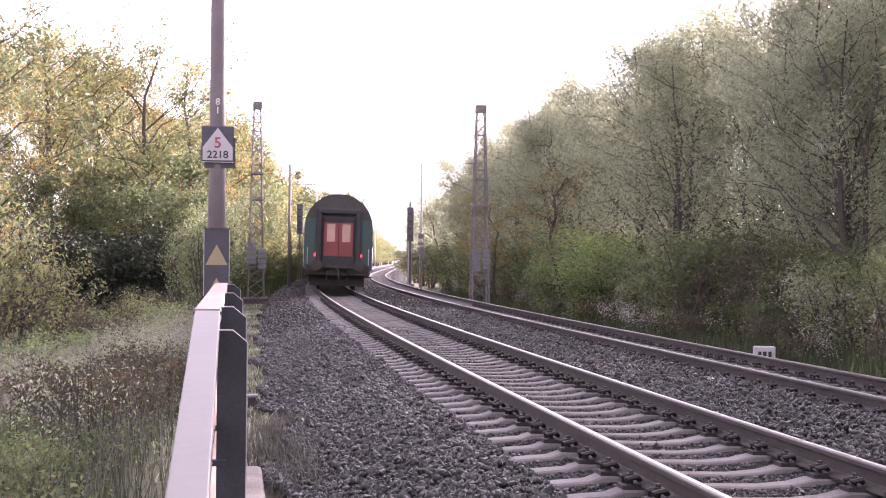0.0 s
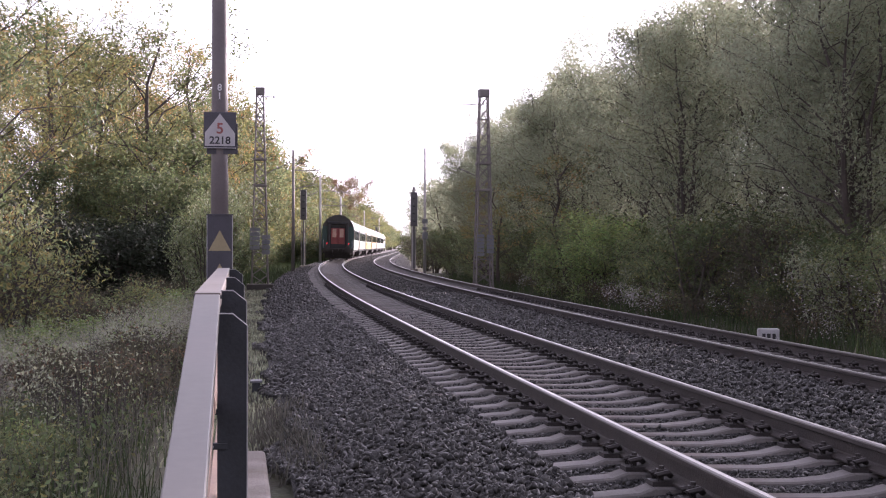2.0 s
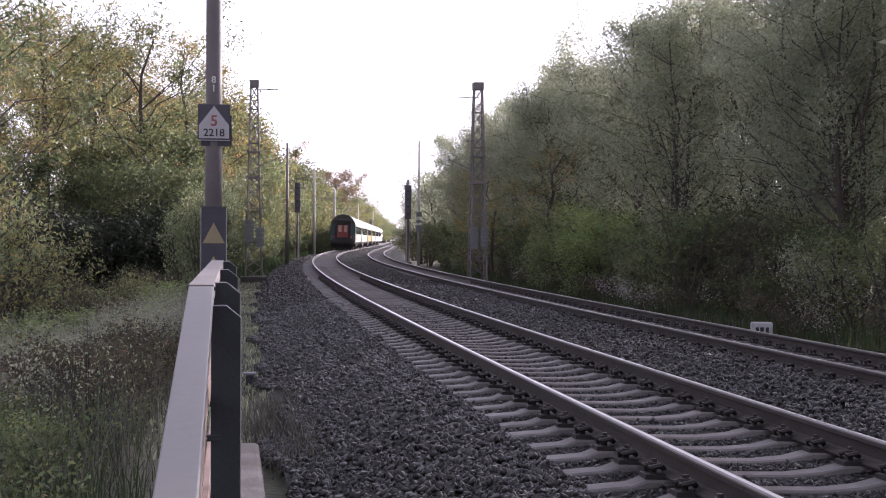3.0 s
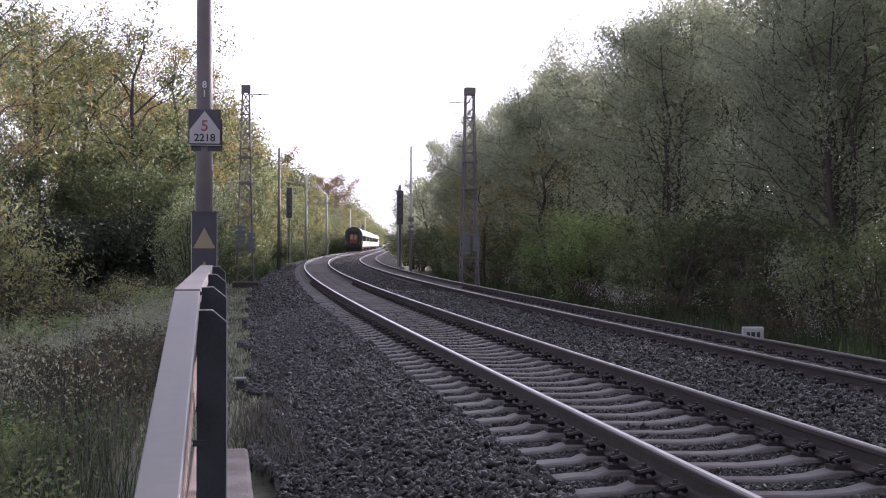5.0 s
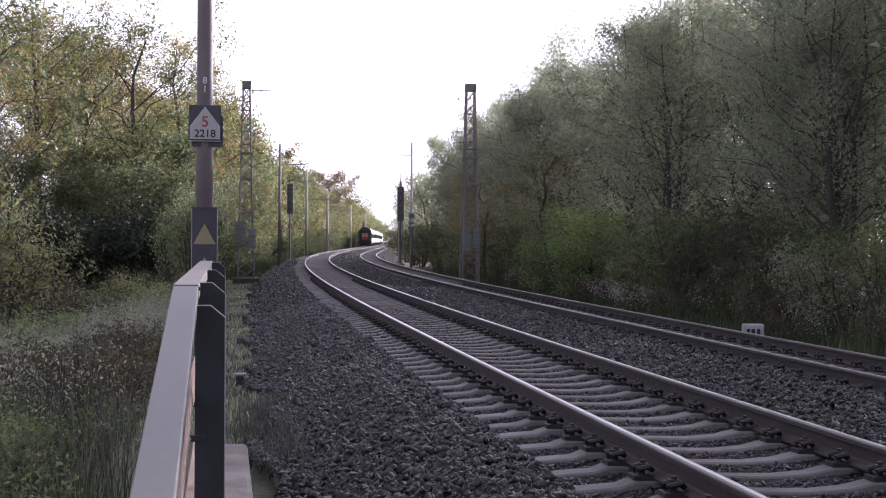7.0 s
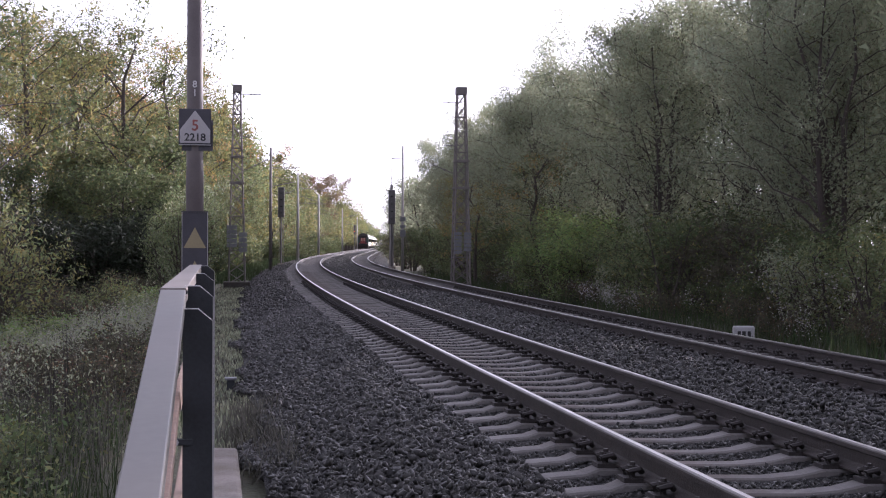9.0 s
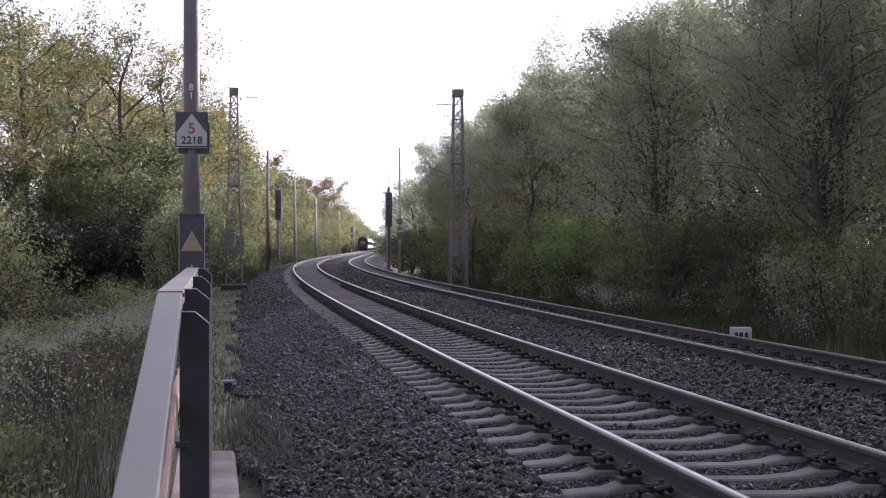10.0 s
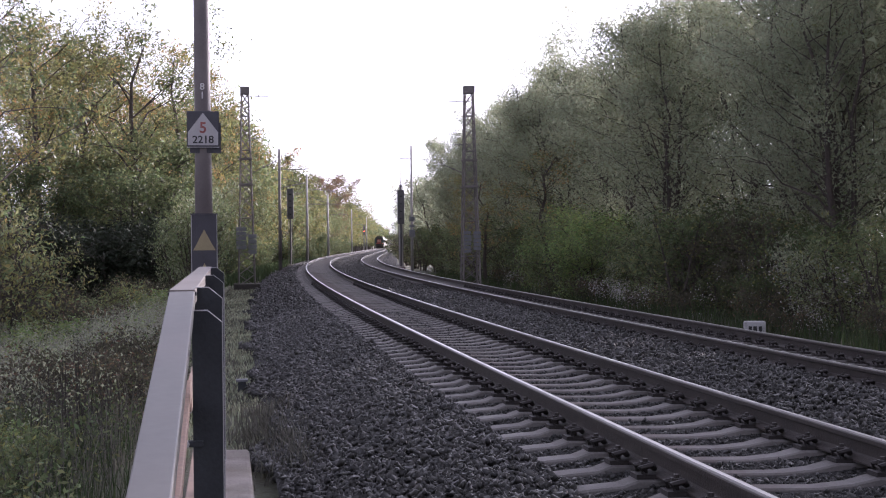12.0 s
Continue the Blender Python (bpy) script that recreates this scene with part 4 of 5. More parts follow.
def grow(rng, height, lean, stems, crown_from, crown_r, thick, limbs, twigs, top_pow=0.6):
    """Trunk and limbs as one tapered mesh, and the twig ends on which leaves sit."""
    sh, ends = Shape(), []
    for k in range(stems):
        az = rng.uniform(0, 6.28)
        out = lean * height * rng.uniform(0.5, 1.2)
        h = height * rng.uniform(0.82, 1.0)
        n = 7
        base = np.array([math.cos(az), math.sin(az), 0]) * (0.12 * (stems > 1))
        pts = []
        for i in range(n + 1):
            u = i / n
            p = base + np.array([math.cos(az) * out * u ** 1.3, math.sin(az) * out * u ** 1.3, h * u])
            p[:2] += rng.normal(size=2) * 0.03 * height * u * (i > 0) * 0.6
            pts.append(p)
        r0 = thick * rng.uniform(0.75, 1.15)
        sh.tube(pts, [r0 * (1 - 0.9 * i / n) + 0.008 for i in range(n + 1)], 6, False)
        for b in range(limbs):
            u = crown_from + (0.98 - crown_from) * (b + rng.rand()) / limbs
            i = min(int(u * n), n - 1)
            p0 = pts[i] + (pts[i + 1] - pts[i]) * (u * n - i)
            a = az * 0 + rng.uniform(0, 6.28)
            w = (u - crown_from) / (1 - crown_from)
            reach = crown_r * (0.35 + 0.75 * math.sin(math.pi * min(1, 0.15 + 0.85 * w)) ** top_pow) * rng.uniform(0.55, 1.15)
            rise = reach * rng.uniform(0.35, 1.0)
            q = [p0]
            for j in range(1, 5):
                t = j / 4
                q.append(p0 + np.array([math.cos(a) * reach * t, math.sin(a) * reach * t, rise * t ** 0.8]) + rng.normal(size=3) * 0.06 * reach)
            rb = r0 * (1 - 0.85 * u) * 0.34 + 0.006
            sh.tube(q, [rb * (1 - 0.85 * j / 4) + 0.004 for j in range(5)], 3, False)
            for t in range(twigs):
                j = rng.randint(1, 4)
                p1 = q[j] + (q[j + 1] - q[j]) * rng.rand()
                dv = rng.normal(size=3) + np.array([math.cos(a), math.sin(a), 0.5])
                p2 = p1 + dv / np.linalg.norm(dv) * reach * rng.uniform(0.2, 0.5)
                sh.tube([p1, p2], [0.007, 0.003], 3, False)
                ends += [p2, (p1 + p2) / 2, p2 * 0.7 + p1 * 0.3]
            ends += [q[4], q[3]]
    return sh, np.array(ends)


def tree(name, label, category, seed, height, lean, stems, crown_from, crown_r, thick, leaf_mat, count, size, spread, bark, group, extra=None, limbs=16, twigs=6, clump=0.6, lift=1.0):
    rng = np.random.RandomState(seed)
    sh, ends = grow(rng, height, lean, stems, crown_from, crown_r, thick, limbs, twigs)
    t = thing(name, label, category, Matrix.Translation((0, 0, -500)), group)
    me = bpy.data.meshes.new("trunk")
    me.from_pydata(sh.v, [], sh.f)
    me.materials.append(bark)
    part("trunk", me, None, t, "trunk and bare limbs")
    v, f = leaves(rng, ends, spread, count, size, three=True, clump=clump, lift=lift)
    part("crown", cloud("crown", v, f, leaf_mat), None, t, "loose crown of small leaves")
    if extra:
        v, f = leaves(rng, ends[rng.randint(len(ends), size=max(4, len(ends) // 3))], spread * 0.8, extra[1], size, three=True)
        part("turning_leaves", cloud("turning_leaves", v, f, extra[0]), None, t, "patches of turned leaves")
    return t


RIGHT_TREES = "trees of the shaded wood"
LEFT_TREES = "trees of the autumn wood"
WILLOW = [tree("willow_tree", "tall grey-green willow with dense fine foliage and dark stems", "tree", 11 + k, 9.6, 0.17, 4, 0.20, 2.5, 0.11, M_LEAF_DARK, 27000, 0.056, 0.24, M_BARK, RIGHT_TREES, (M_LEAF_GREEN, 1600), 15, 6, 0.8, 1.3) for k in range(5)]
WILLOW_FAR = [tree("willow_tree", "grey-green willow in the distance with dense foliage", "tree", 21 + k, 9.0, 0.16, 3, 0.20, 2.3, 0.13, M_LEAF_DARK, 5000, 0.12, 0.30, M_BARK, RIGHT_TREES, None, 12, 3, 0.9, 1.0) for k in range(3)]
ASH = [tree("ash_tree", "slender autumn tree with yellowing sparse leaves and visible branches", "tree", 31 + k, 12.0, 0.07, 1, 0.25, 2.8, 0.19, (M_LEAF_YELLOW, M_LEAF_OLIVE)[k % 2], 4600, 0.075, 0.24, M_BARK, LEFT_TREES, ((M_LEAF_OLIVE, M_LEAF_OCHRE, M_LEAF_OCHRE, M_LEAF_GREEN)[k], 1800), 20, 6, 0.35, 0.4) for k in range(4)]
ASH_FAR = [tree("ash_tree", "distant slender autumn tree with yellowing sparse leaves and visible branches", "tree", 41 + k, 12.0, 0.05, 1, 0.25, 2.6, 0.16, (M_LEAF_YELLOW, M_LEAF_OLIVE)[k % 2], 2100, 0.12, 0.30, M_BARK, LEFT_TREES, (M_LEAF_OCHRE if k % 2 else M_LEAF_GREEN, 800), 10, 3, 0.5, 0.5) for k in range(3)]
RED_OAK = [tree("oak_tree", "broad tree with a reddish brown autumn crown beside the curve", "tree", 47, 12.0, 0.08, 2, 0.25, 4.0, 0.22, M_LEAF_RUST, 6500, 0.15, 0.36, M_BARK, LEFT_TREES, (M_LEAF_OLIVE, 1600), 14, 4, 0.6, 0.6)]
GREEN_TREE = [tree("maple_tree", "leafy green tree turning yellow at its edges", "tree", 51 + k, 8.0, 0.10, 2, 0.15, 2.3, 0.12, (M_LEAF_DEEP, M_LEAF_OLIVE, M_LEAF_DEEP)[k], 7600, 0.085, 0.30, M_BARK, LEFT_TREES, ((M_LEAF_GREEN, M_LEAF_YELLOW, M_LEAF_YELLOW)[k], 1500), 15, 5, 0.5, 0.5) for k in range(3)]
GREEN_FAR = [tree("maple_tree", "distant leafy green tree turning yellow at its edges", "tree", 61 + k, 8.0, 0.10, 2, 0.15, 2.3, 0.12, (M_LEAF_GREEN, M_LEAF_OLIVE, M_LEAF_YELLOW)[k], 2600, 0.14, 0.36, M_BARK, LEFT_TREES, (M_LEAF_YELLOW, 900), 10, 3, 0.6, 0.5) for k in range(3)]
SHRUB = [tree("shrub", "dense dark green roadside shrub", "shrub", 71 + k, 2.6, 0.30, 6, 0.08, 0.9, 0.035, (M_LEAF_GREEN, M_LEAF_DARK, M_LEAF_DEEP, M_LEAF_BROWN)[k], (3600, 3800, 3600, 3000)[k], (0.05, 0.05, 0.055, 0.05)[k], 0.17, M_BARK, "shrubs", (M_LEAF_YELLOW, 300), 6, 3, 0.6, 0.6) for k in range(4)]
BRIGHT_SHRUB = [tree("shrub", "light green leafy shrub catching the sun before the wood", "shrub", 78, 2.8, 0.30, 6, 0.05, 1.0, 0.035, M_LEAF_LIME, 5200, 0.055, 0.18, M_BARK, "shrubs", (M_LEAF_GREEN, 1500), 7, 4, 0.5, 0.8)]
SHRUB_L = [tree("shrub", "dense deep green shrub with some yellow leaves", "shrub", 81 + k, 2.6, 0.30, 6, 0.08, 0.9, 0.035, M_LEAF_DEEP, 2600, (0.085, 0.07)[k], 0.18, M_BARK, "shrubs", (M_LEAF_YELLOW, 400), 6, 3) for k in range(2)]
# shrubs added as the dark hollow; their colour carries its shade
HOLLOW_SHADE = [tree("evergreen_thicket", "near-black shrub standing in for the deep shade under the trees", "shrub", 83 + k, 3.0, 0.25, 7, 0.04, 1.1, 0.04, M_LEAF_SHADE, 6500, 0.07, 0.20, M_BARK, "shrubs", None, 8, 4, 1.2, 0.3) for k in range(2)]
FEATHER = [tree("willow_shrub", "feathery pale green willow shrub beside the path", "shrub", 85, 3.4, 0.22, 9, 0.05, 0.7, 0.025, M_LEAF_GREEN, 5200, 0.05, 0.15, M_BARK, "shrubs", (M_LEAF_DARK, 1500), 8, 4, 0.8, 0.8)]
LOW_SHRUB = [tree("weed_clump", "low leafy green weed clump on the verge", "weeds", 86 + k, 2.2, 0.35, 5, 0.05, 0.8, 0.03, (M_LEAF_GREEN, M_LEAF_DEEP, M_LEAF_LIME)[k], 1700, 0.075, 0.22, M_STALK, "weed clumps", (M_LEAF_YELLOW, 150), 5, 2) for k in range(3)]
BROWN_SHRUB = [tree("bramble_shrub", "low brownish bramble shrub with withered leaves", "shrub", 91 + k, 1.5, 0.45, 6, 0.08, 0.7, 0.02, M_LEAF_BROWN, 1900, 0.055, 0.16, M_BARK, "shrubs", (M_LEAF_RUST, 400), 5, 3) for k in range(2)]
OVERHANG = [tree("alder_tree", "sparse dark-leaved tree reaching over the verge", "tree", 98, 8.4, 0.06, 1, 0.22, 2.6, 0.11, M_LEAF_DEEP, 2600, 0.06, 0.16, M_BARK, LEFT_TREES, (M_LEAF_YELLOW, 900), 22, 6, 0.3, 0.4)]
USED = set()


def plant(kinds, k, x, y, z, scale, turn, flat=1.0, label=""):
    """Puts one plant of a kind in its place; the first use takes the original itself."""
    ob = kinds[k % len(kinds)]
    m = Matrix.Translation((x, y, z)) @ Matrix.Rotation(turn, 4, "Z")
    if ob.name not in USED:
        USED.add(ob.name)
        ob.matrix_basis = m
        c = ob
    else:
        c = copy_thing(ob, m)
    c.scale = (scale * flat, scale * flat, scale)
    if label:
        c["label"] = label
    return c


def along(kinds, s0, s1, step, l0, l1, h0, h1, seed, flat=1.0):
    rng = random.Random(seed)
    s, k = s0, 0
    while s < s1:
        l = rng.uniform(l0, l1)
        x, y, _ = line(s + rng.uniform(-0.4, 0.4) * step, l)
        plant(kinds, rng.randrange(9), float(x), float(y), float(ground_z(l)) - 0.06, rng.uniform(h0, h1), rng.uniform(0, 6.28), flat)
        s += step
        k += 1


def set_out(kinds, rows, flat=1.0):
    """Single plants at given places: x, y, which of the kind, size."""
    for x, y, k, size in rows:
        _, l = s_of(x, y)
        plant(kinds, k, x, y, float(ground_z(l)) - 0.06, size, 1.3 * k + x, flat)


# shaded wood beyond the far track
along(WILLOW, 31, 112, 3.6, 10.2, 12.0, 0.84, 1.02, 1)
along(WILLOW, 26, 112, 5.6, 13.0, 17.5, 0.98, 1.2, 2)
# rows mostly out of view, added to keep low sun off the foreground
along(WILLOW_FAR, 4, 30, 3.2, 10.5, 13.0, 0.9, 1.05, 31)
along(WILLOW_FAR, 6, 30, 5.0, 20.0, 26.0, 1.0, 1.2, 32)
set_out(BRIGHT_SHRUB, ((13.3, 49.0, 0, 1.0), (12.4, 47.0, 0, 0.8), (14.0, 51.5, 0, 1.1), (12.9, 55.0, 0, 0.75)), 1.35)
set_out(ASH, ((13.2, 57.0, 1, 0.5), (12.6, 66.0, 2, 0.45)), 1.4)
along(WILLOW_FAR, 112, 260, 6.5, 9.5, 12.5, 0.8, 1.0, 3, 1.2)
along(WILLOW_FAR, 260, 900, 14, 10.0, 13.0, 0.8, 1.0, 4, 1.6)
along(SHRUB, 24, 110, 2.6, 8.2, 10.2, 0.35, 1.15, 5, 1.2)
along(SHRUB, 22, 120, 2.2, 10.5, 13.0, 0.6, 1.3, 21, 1.3)
along(SHRUB, 24, 140, 3.4, 14.0, 19.0, 0.8, 1.2, 22, 1.4)
along(SHRUB, 110, 340, 5.0, 7.6, 9.8, 0.8, 1.3, 24, 1.5)
along(SHRUB_L, 150, 340, 4.0, -6.8, -5.0, 0.8, 1.3, 25, 1.5)
along(GREEN_FAR, 75, 140, 5.5, 18.0, 24.0, 0.8, 1.1, 23, 1.2)
# unseen planting on both sides behind the camera, added to cut sky light
along(WILLOW_FAR, -75, 4, 4.5, 10.5, 15.0, 0.9, 1.1, 36, 1.2)
along(SHRUB, -40, 2, 3.0, 9.5, 12.0, 0.9, 1.4, 37, 1.4)
along(GREEN_FAR, -75, 20, 5.0, -24.0, -17.0, 1.0, 1.3, 38, 1.2)
along(GREEN_FAR, -80, -30, 3.2, -11.0, -7.0, 1.0, 1.3, 39, 1.2)
along(BROWN_SHRUB, 24, 70, 4.0, 7.6, 8.6, 0.3, 0.6, 6)
along(SHRUB, 27, 60, 1.7, 8.6, 9.8, 0.6, 1.0, 33, 1.2)
# more rows added beside and behind the wood to block the low sun
along(SHRUB, 0, 26, 2.0, 10.0, 14.0, 0.9, 1.4, 34, 1.4)
along(WILLOW, 10, 60, 4.5, 19.0, 24.0, 0.95, 1.15, 35)
# autumn wood on the near side
along(ASH, 66, 130, 4.2, -13.0, -6.5, 0.92, 1.15, 7)
along(ASH, 72, 150, 6.0, -20.0, -13.0, 1.1, 1.4, 8)
set_out(ASH, ((-2.9, 58.0, 3, 1.04), (-6.1, 57.0, 0, 1.0), (-4.6, 61.0, 1, 0.95), (-8.6, 55.0, 2, 0.95), (-0.8, 64.0, 2, 0.98)), 1.15)
along(GREEN_TREE, 64, 130, 4.6, -11.5, -5.8, 0.7, 1.0, 9)
set_out(GREEN_TREE, ((-2.6, 54.5, 0, 0.66), (-4.6, 55.5, 2, 0.62), (-0.9, 55.5, 0, 0.60), (-6.8, 54.0, 2, 0.70), (-3.6, 58.5, 1, 0.85), (-1.6, 60.0, 0, 0.85), (-9.0, 57.0, 1, 0.9)), 1.25)
# dark fill where the wood's interior lies in deep shade
set_out(HOLLOW_SHADE, ((-1.3, 52.5, 0, 0.85), (-2.3, 51.5, 1, 0.95), (-3.3, 51.0, 0, 1.0), (-4.3, 51.5, 1, 1.0), (-5.4, 51.0, 0, 1.05), (-6.6, 51.5, 1, 1.0), (-2.8, 53.5, 0, 1.1), (-4.9, 53.5, 1, 1.1)), 1.2)
set_out(FEATHER, ((-0.35, 43.0, 0, 0.95), (0.05, 45.5, 0, 1.05), (-0.9, 46.0, 0, 0.8)), 0.8)
along(GREEN_FAR, 100, 200, 5.0, -10.0, -6.4, 1.3, 1.55, 11, 1.0)
along(GREEN_FAR, 120, 300, 6.0, -8.5, -5.2, 1.05, 1.35, 10, 1.0)
along(ASH_FAR, 130, 330, 8.0, -12.0, -6.5, 0.95, 1.15, 12, 1.1)
along(GREEN_FAR, 300, 1000, 11, -9.0, -5.5, 1.25, 1.6, 13, 1.2)
set_out(RED_OAK, tuple((float(line(q, -6.8)[0]), float(line(q, -6.8)[1]), 0, z_) for q, z_ in ((278.0, 1.12), (300.0, 1.18))))
along(SHRUB_L, 62, 150, 3.0, -7.6, -5.5, 0.7, 1.2, 14, 1.1)
set_out(OVERHANG, ((-4.75, 26.5, 0, 0.95), (-7.2, 33.0, 0, 1.15)))
set_out(ASH, ((-7.4, 41.0, 3, 0.8), (-6.4, 37.0, 1, 0.62)))
OCHRE_SHRUB = [tree("yellow_shrub", "open shrub with bright yellow and ochre autumn leaves", "shrub", 121, 2.8, 0.25, 5, 0.15, 0.9, 0.03, M_LEAF_GREEN, 900, 0.06, 0.16, M_BARK, "shrubs", (M_LEAF_YELLOW, 900))]
set_out(OCHRE_SHRUB, ((-4.2, 32.0, 0, 1.0), (-3.7, 35.0, 0, 0.85), (-4.9, 30.5, 0, 1.1), (-2.05, 38.0, 0, 0.52), (-5.2, 38.0, 0, 1.2)))
set_out(LOW_SHRUB, ((-3.7, 30.0, 2, 0.38), (-3.0, 31.0, 2, 0.42), (-2.4, 31.5, 2, 0.36), (-1.8, 33.0, 2, 0.34), (-4.3, 32.5, 0, 0.45), (-1.2, 34.0, 0, 0.36), (-2.1, 27.0, 0, 0.3), (-3.1, 26.0, 2, 0.32)), 1.7)
along(BROWN_SHRUB, 30, 50, 1.4, -11.0, -5.4, 0.5, 0.85, 16)
along(LOW_SHRUB, 10.5, 15.5, 0.4, -6.6, -4.8, 0.16, 0.3, 26, 1.3)
along(LOW_SHRUB, 26, 33, 0.7, -9.5, -6.0, 0.2, 0.34, 29, 1.6)
along(LOW_SHRUB, 33, 47, 0.6, -11.0, -5.2, 0.3, 0.55, 28, 1.5)
set_out(BROWN_SHRUB, ((-0.95, 15.5, 0, 0.42), (-1.4, 16.5, 1, 0.5), (-0.75, 17.5, 1, 0.45), (-1.9, 18.5, 0, 0.55), (-1.1, 19.5, 0, 0.5), (-2.6, 21.0, 1, 0.5)))
along(BROWN_SHRUB, 18, 34, 3.0, -10.5, -5.6, 0.3, 0.5, 27)


# ---------------------------------------------------------------- grass and weeds
def blades(name, count, l0, l1, s0, s1, height, width, mat, seed, label, bend=0.5, clump=0.35, power=1.0):
    rng = np.random.RandomState(seed)
    nc = max(1, count // 22)
    cs, cl = s0 + (s1 - s0) * rng.rand(nc) ** power, rng.uniform(l0, l1, nc)
    ch = rng.uniform(0.55, 1.15, nc)
    k = rng.randint(nc, size=count)
    s, l = cs[k] + rng.normal(size=count) * clump, cl[k] + rng.normal(size=count) * clump * 0.6
    l = np.clip(l, l0 - 0.3, l1 + 0.3)
    x, y, _ = line(s, l)
    z = ground_z(l) - 0.06
    h = height * ch[k] * rng.uniform(0.5, 1.2, count)
    a = rng.uniform(0, 6.28, count)
    b = bend * h * rng.uniform(0.1, 1.2, count)
    dx, dy = np.cos(a), np.sin(a)
    px, py = -dy * width, dx * width
    wv = rng.uniform(0.6, 1.4, count)
    px, py = px * wv, py * wv
    P = np.stack([x, y, z], -1)
    o = np.zeros(count)
    v = np.stack([P + np.stack([-px, -py, o], -1), P + np.stack([px, py, o], -1),
                  P + np.stack([dx * b * 0.35 + px * 0.8, dy * b * 0.35 + py * 0.8, h * 0.6], -1), P + np.stack([dx * b * 0.35 - px * 0.8, dy * b * 0.35 - py * 0.8, h * 0.6], -1),
                  P + np.stack([dx * b + px * 0.2, dy * b + py * 0.2, h], -1), P + np.stack([dx * b - px * 0.2, dy * b - py * 0.2, h], -1)], 1).reshape(-1, 3)
    i = 6 * np.arange(count)[:, None]
    f = np.concatenate([i + np.array([[0, 1, 2, 3]]), i + np.array([[3, 2, 4, 5]])], 0)
    return tagged(new(name, cloud(name, v, f, mat)), label, "grass", kind="stuff")


def weeds(name, count, l0, l1, s0, s1, low, high, size, mat, seed, label):
    """Broad small leaves standing over the verge."""
    rng = np.random.RandomState(seed)
    nc = count // 40
    s, l = rng.uniform(s0, s1, nc), rng.uniform(l0, l1, nc)
    x, y, _ = line(s, l)
    c = np.stack([x, y, ground_z(l) + rng.uniform(low, high, nc)], -1)
    v, f = leaves(rng, c, np.array([0.16, 0.16, 0.14]), count, size, 0.1)
    return tagged(new(name, cloud(name, v, f, mat)), label, "weeds", kind="stuff")


def plumes(name, count, l0, l1, s0, s1, height, mat, seed, label, leaflets=22):
    """Grass stems that each end in a drooping feathery head."""
    rng = np.random.RandomState(seed)
    nc = max(1, count // 16)
    k = rng.randint(nc, size=count)
    s = rng.uniform(s0, s1, nc)[k] + rng.normal(size=count) * 0.25
    l = rng.uniform(l0, l1, nc)[k] + rng.normal(size=count) * 0.22
    x, y, _ = line(s, l)
    h = height * rng.uniform(0.45, 1.1, nc)[k] * rng.uniform(0.75, 1.15, count)
    a = rng.uniform(0, 6.28, count)
    u = rng.rand(count, leaflets)
    nod = 0.16 * h[:, None] * u ** 1.6
    p = np.stack([x[:, None] + np.cos(a)[:, None] * nod, y[:, None] + np.sin(a)[:, None] * nod,
                  (ground_z(l) - 0.06 + 0.72 * h)[:, None] + 0.28 * h[:, None] * u - 0.3 * nod], -1)
    p = p + rng.normal(size=p.shape) * np.array([0.018, 0.018, 0.012])
    p = p.reshape(-1, 3)
    d = rng.normal(size=p.shape) * np.array([1, 1, 0.6]) - np.array([0, 0, 0.5])
    d /= np.linalg.norm(d, axis=1, keepdims=True)
    e = np.cross(d, rng.normal(size=p.shape))
    e /= np.linalg.norm(e, axis=1, keepdims=True)
    r = 0.027 * rng.uniform(0.5, 1.5, (len(p), 1))
    v = np.stack([p, p + d * r * 0.6 + e * r * 0.2, p + d * r * 1.3], 1).reshape(-1, 3)
    return tagged(new(name, cloud(name, v, np.arange(len(v)).reshape(-1, 3), mat)), label, "grass", kind="stuff")


plumes("dry_plumes", 4200, -9.5, -5.0, 17, 31, 1.0, M_PLUME, 41, "fluffy pale dry plumes over the verge")
plumes("dry_plumes", 1200, -12.0, -6.0, 31, 42, 1.0, M_PLUME, 42, "fluffy pale dry plumes before the wood")
plumes("dry_plumes", 900, -5.2, -4.3, 22, 34, 0.9, M_PLUME, 43, "fluffy pale dry plumes beside the path")
plumes("dark_seed_heads", 120, -5.5, -4.5, 13.0, 20, 1.0, M_STALK, 44, "dark withered seed heads on tall stalks", 40)
blades("dead_stalks", 240, -5.1, -4.5, 13.5, 17.5, 1.0, 0.005, M_STALK, 45, "dark upright dead weed stalks", 0.3, 0.3)
weeds("broad_weeds", 7000, -6.6, -4.4, 9.5, 16, 0.0, 0.4, 0.03, M_LEAF_DEEP, 46, "broad green leaves of low verge weeds")
weeds("broad_weeds", 9000, -9.0, -4.7, 19, 36, 0.1, 0.65, 0.03, M_LEAF_LIME, 48, "light green leafy weeds among the plumes")
weeds("broad_weeds", 900, -6.6, -4.4, 9.5, 18, 0.1, 0.55, 0.026, M_LEAF_YELLOW, 47, "yellowed leaves among the verge weeds")
blades("dry_grass", 40000, -14, -4.2, 11, 42, 0.66, 0.0034, M_GRASS_DRY, 1, "tall dry pale grass on the sloping verge", power=1.2)
blades("green_grass", 30000, -14, -4.0, 8, 44, 0.36, 0.005, M_GRASS_GREEN, 2, "green grass among the dry stalks on the verge", power=1.2)
blades("dead_stalks", 260, -7.5, -4.5, 13, 25, 0.8, 0.004, M_STALK, 3, "dark upright dead weed stalks", 0.12)
weeds("verge_weeds", 34000, -12, -4.1, 9, 34, 0.02, 0.4, 0.026, M_LEAF_GREEN, 4, "small green leafy weeds in the verge")
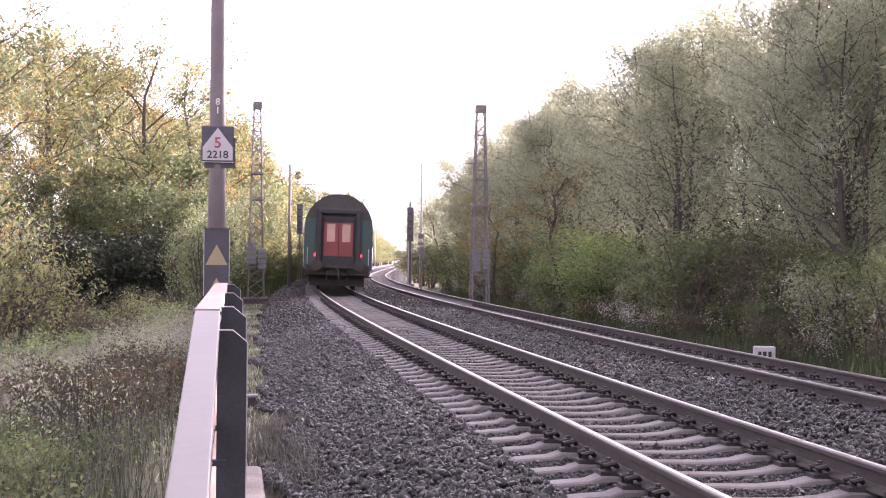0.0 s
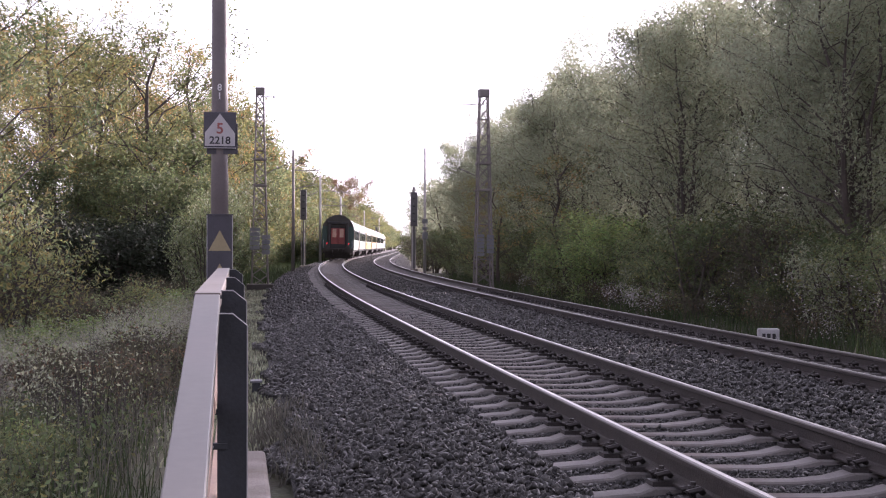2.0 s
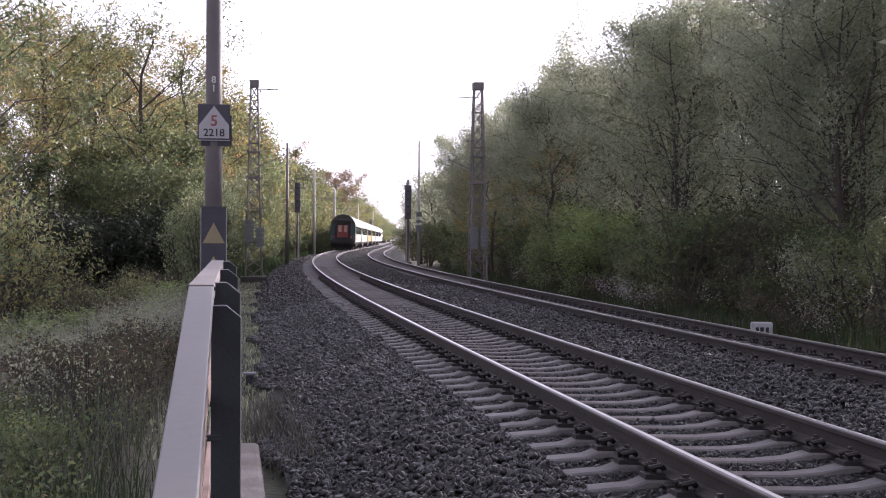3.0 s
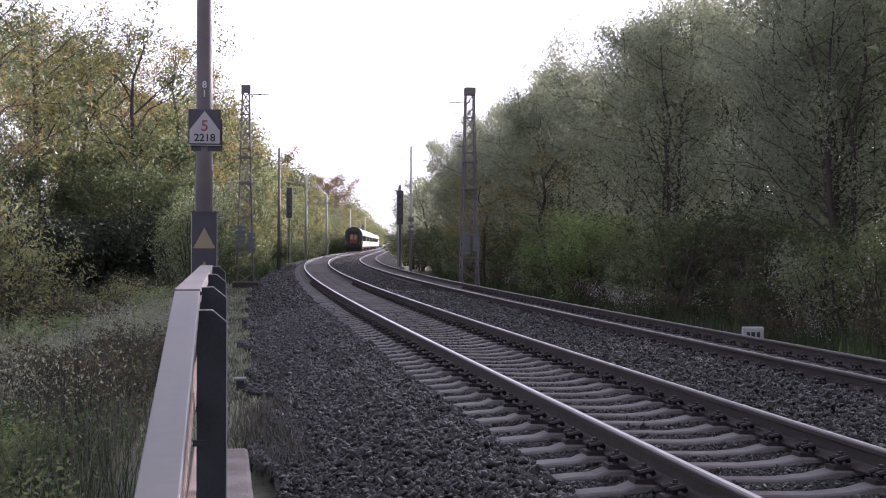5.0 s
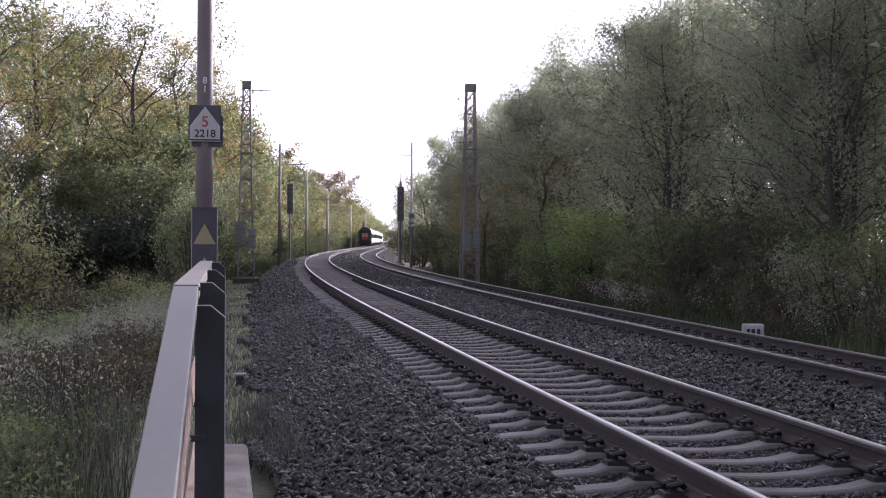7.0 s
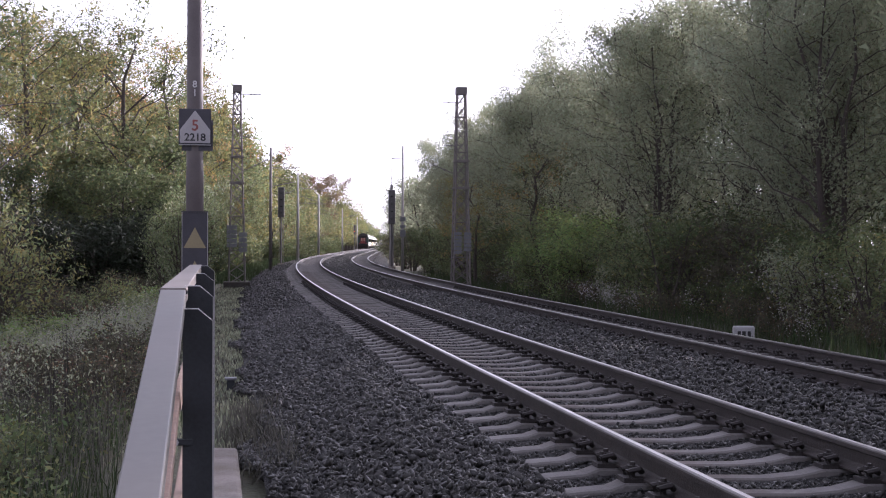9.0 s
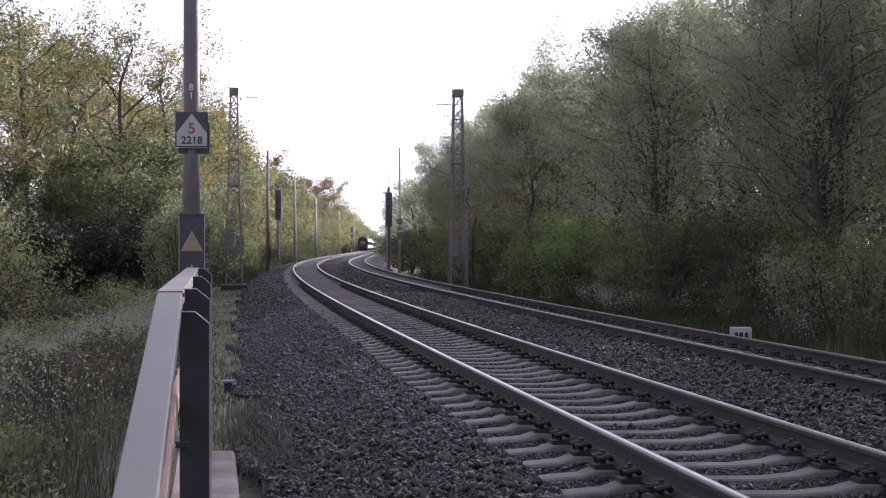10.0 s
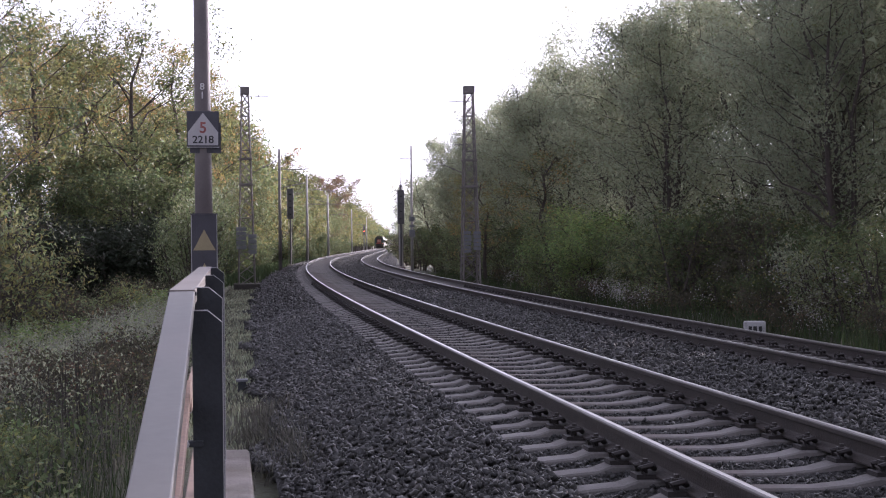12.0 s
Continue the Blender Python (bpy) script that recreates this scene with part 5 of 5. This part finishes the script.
weeds("dry_plumes", 26000, -10, -5.0, 20, 35, 0.25, 0.75, 0.013, M_PLUME, 15, "fluffy pale dry plumes over the verge")
weeds("tall_weeds", 14000, -9, -4.4, 12, 30, 0.25, 0.95, 0.022, M_LEAF_DARK, 16, "tall grey-green mugwort-like weeds on the verge")
weeds("verge_weeds", 5000, -13, -4.9, 12, 40, 0.1, 0.6, 0.02, M_LEAF_YELLOW, 5, "yellowing leafy weeds in the verge")
blades("path_grass", 22000, -4.0, -2.7, 13, 75, 0.08, 0.009, M_GRASS_PATH, 6, "short trodden grass strip beside the ballast", 0.8, 0.25)
blades("path_grass", 9000, -4.0, -2.9, 16, 70, 0.10, 0.006, M_GRASS_DRY, 7, "pale short trodden grass beside the ballast", 0.8, 0.25)
blades("near_verge_grass", 9000, -11, -4.2, -5, 9, 0.4, 0.005, M_GRASS_GREEN, 19, "green grass on the verge beside the culvert")
blades("near_verge_grass", 6000, -11, -4.2, -5, 9, 0.6, 0.0035, M_GRASS_DRY, 20, "dry grass on the verge beside the culvert")
blades("tuft_grass", 1200, -3.2, -2.7, 11.5, 16, 0.22, 0.006, M_GRASS_DRY, 8, "sparse dry tufts at the foot of the ballast", 0.7, 0.15)
blades("far_verge_grass", 7000, 6.7, 9.0, 22, 80, 0.4, 0.006, M_GRASS_DRY, 9, "dry grass along the edge of the wood")
blades("far_verge_grass", 14000, 6.7, 10.5, 22, 90, 0.6, 0.008, M_GRASS_GREEN, 10, "green grass along the edge of the wood")
weeds("seed_heads", 700, 8.4, 10.0, 27, 35, 0.95, 1.45, 0.03, M_UMBEL, 17, "white dry umbels standing before the wood")
weeds("seed_heads", 700, 7.2, 7.9, 38, 44, 0.5, 0.9, 0.03, M_UMBEL, 18, "white dry umbels beside the far track")
weeds("seed_heads", 2200, 7.0, 8.6, 24, 70, 0.35, 0.8, 0.022, M_UMBEL, 11, "pale dry seed heads along the edge of the wood")
blades("distant_verge_grass", 9000, -6, -3.3, 70, 180, 0.5, 0.015, M_GRASS_GREEN, 12, "grass beside the curve of the line", 0.4, 0.8)


for kinds in (WILLOW, WILLOW_FAR, ASH, ASH_FAR, GREEN_TREE, GREEN_FAR, SHRUB, SHRUB_L, LOW_SHRUB, BROWN_SHRUB, OCHRE_SHRUB, RED_OAK, BRIGHT_SHRUB, HOLLOW_SHADE, FEATHER, OVERHANG):
    for ob in kinds:
        if ob.name not in USED:
            for o in (*ob.children_recursive, ob):
                bpy.data.objects.remove(o)


# ---------------------------------------------------------------- what moves
def train_s(t):
    return 61.0 + 35.0 * t - 0.06 * t * t


def motions():
    """The train draws away along the near track, each vehicle following the curve."""
    times = [0.5 * k for k in range(25)]
    offset = 0.0
    for ob, length in [(c, 26.4) for c in COACHES] + [(LOCO, 17.4)]:
        rows = []
        for t in times:
            a, b = train_s(t) + offset + 0.15 * length, train_s(t) + offset + 0.85 * length
            xa, ya, _ = line(a)
            xb, yb, _ = line(b)
            turn = math.atan2(xb - xa, yb - ya)
            mid = Matrix.Translation(((xa + xb) / 2, (ya + yb) / 2, plane_z(0.0, 1))) @ Matrix.Rotation(-turn, 4, "Z") @ Matrix.Rotation(math.atan(C1 / (2 * G)), 4, "Y")
            rows.append((t, mid))
        walk(ob, rows)
        offset += length


motions()
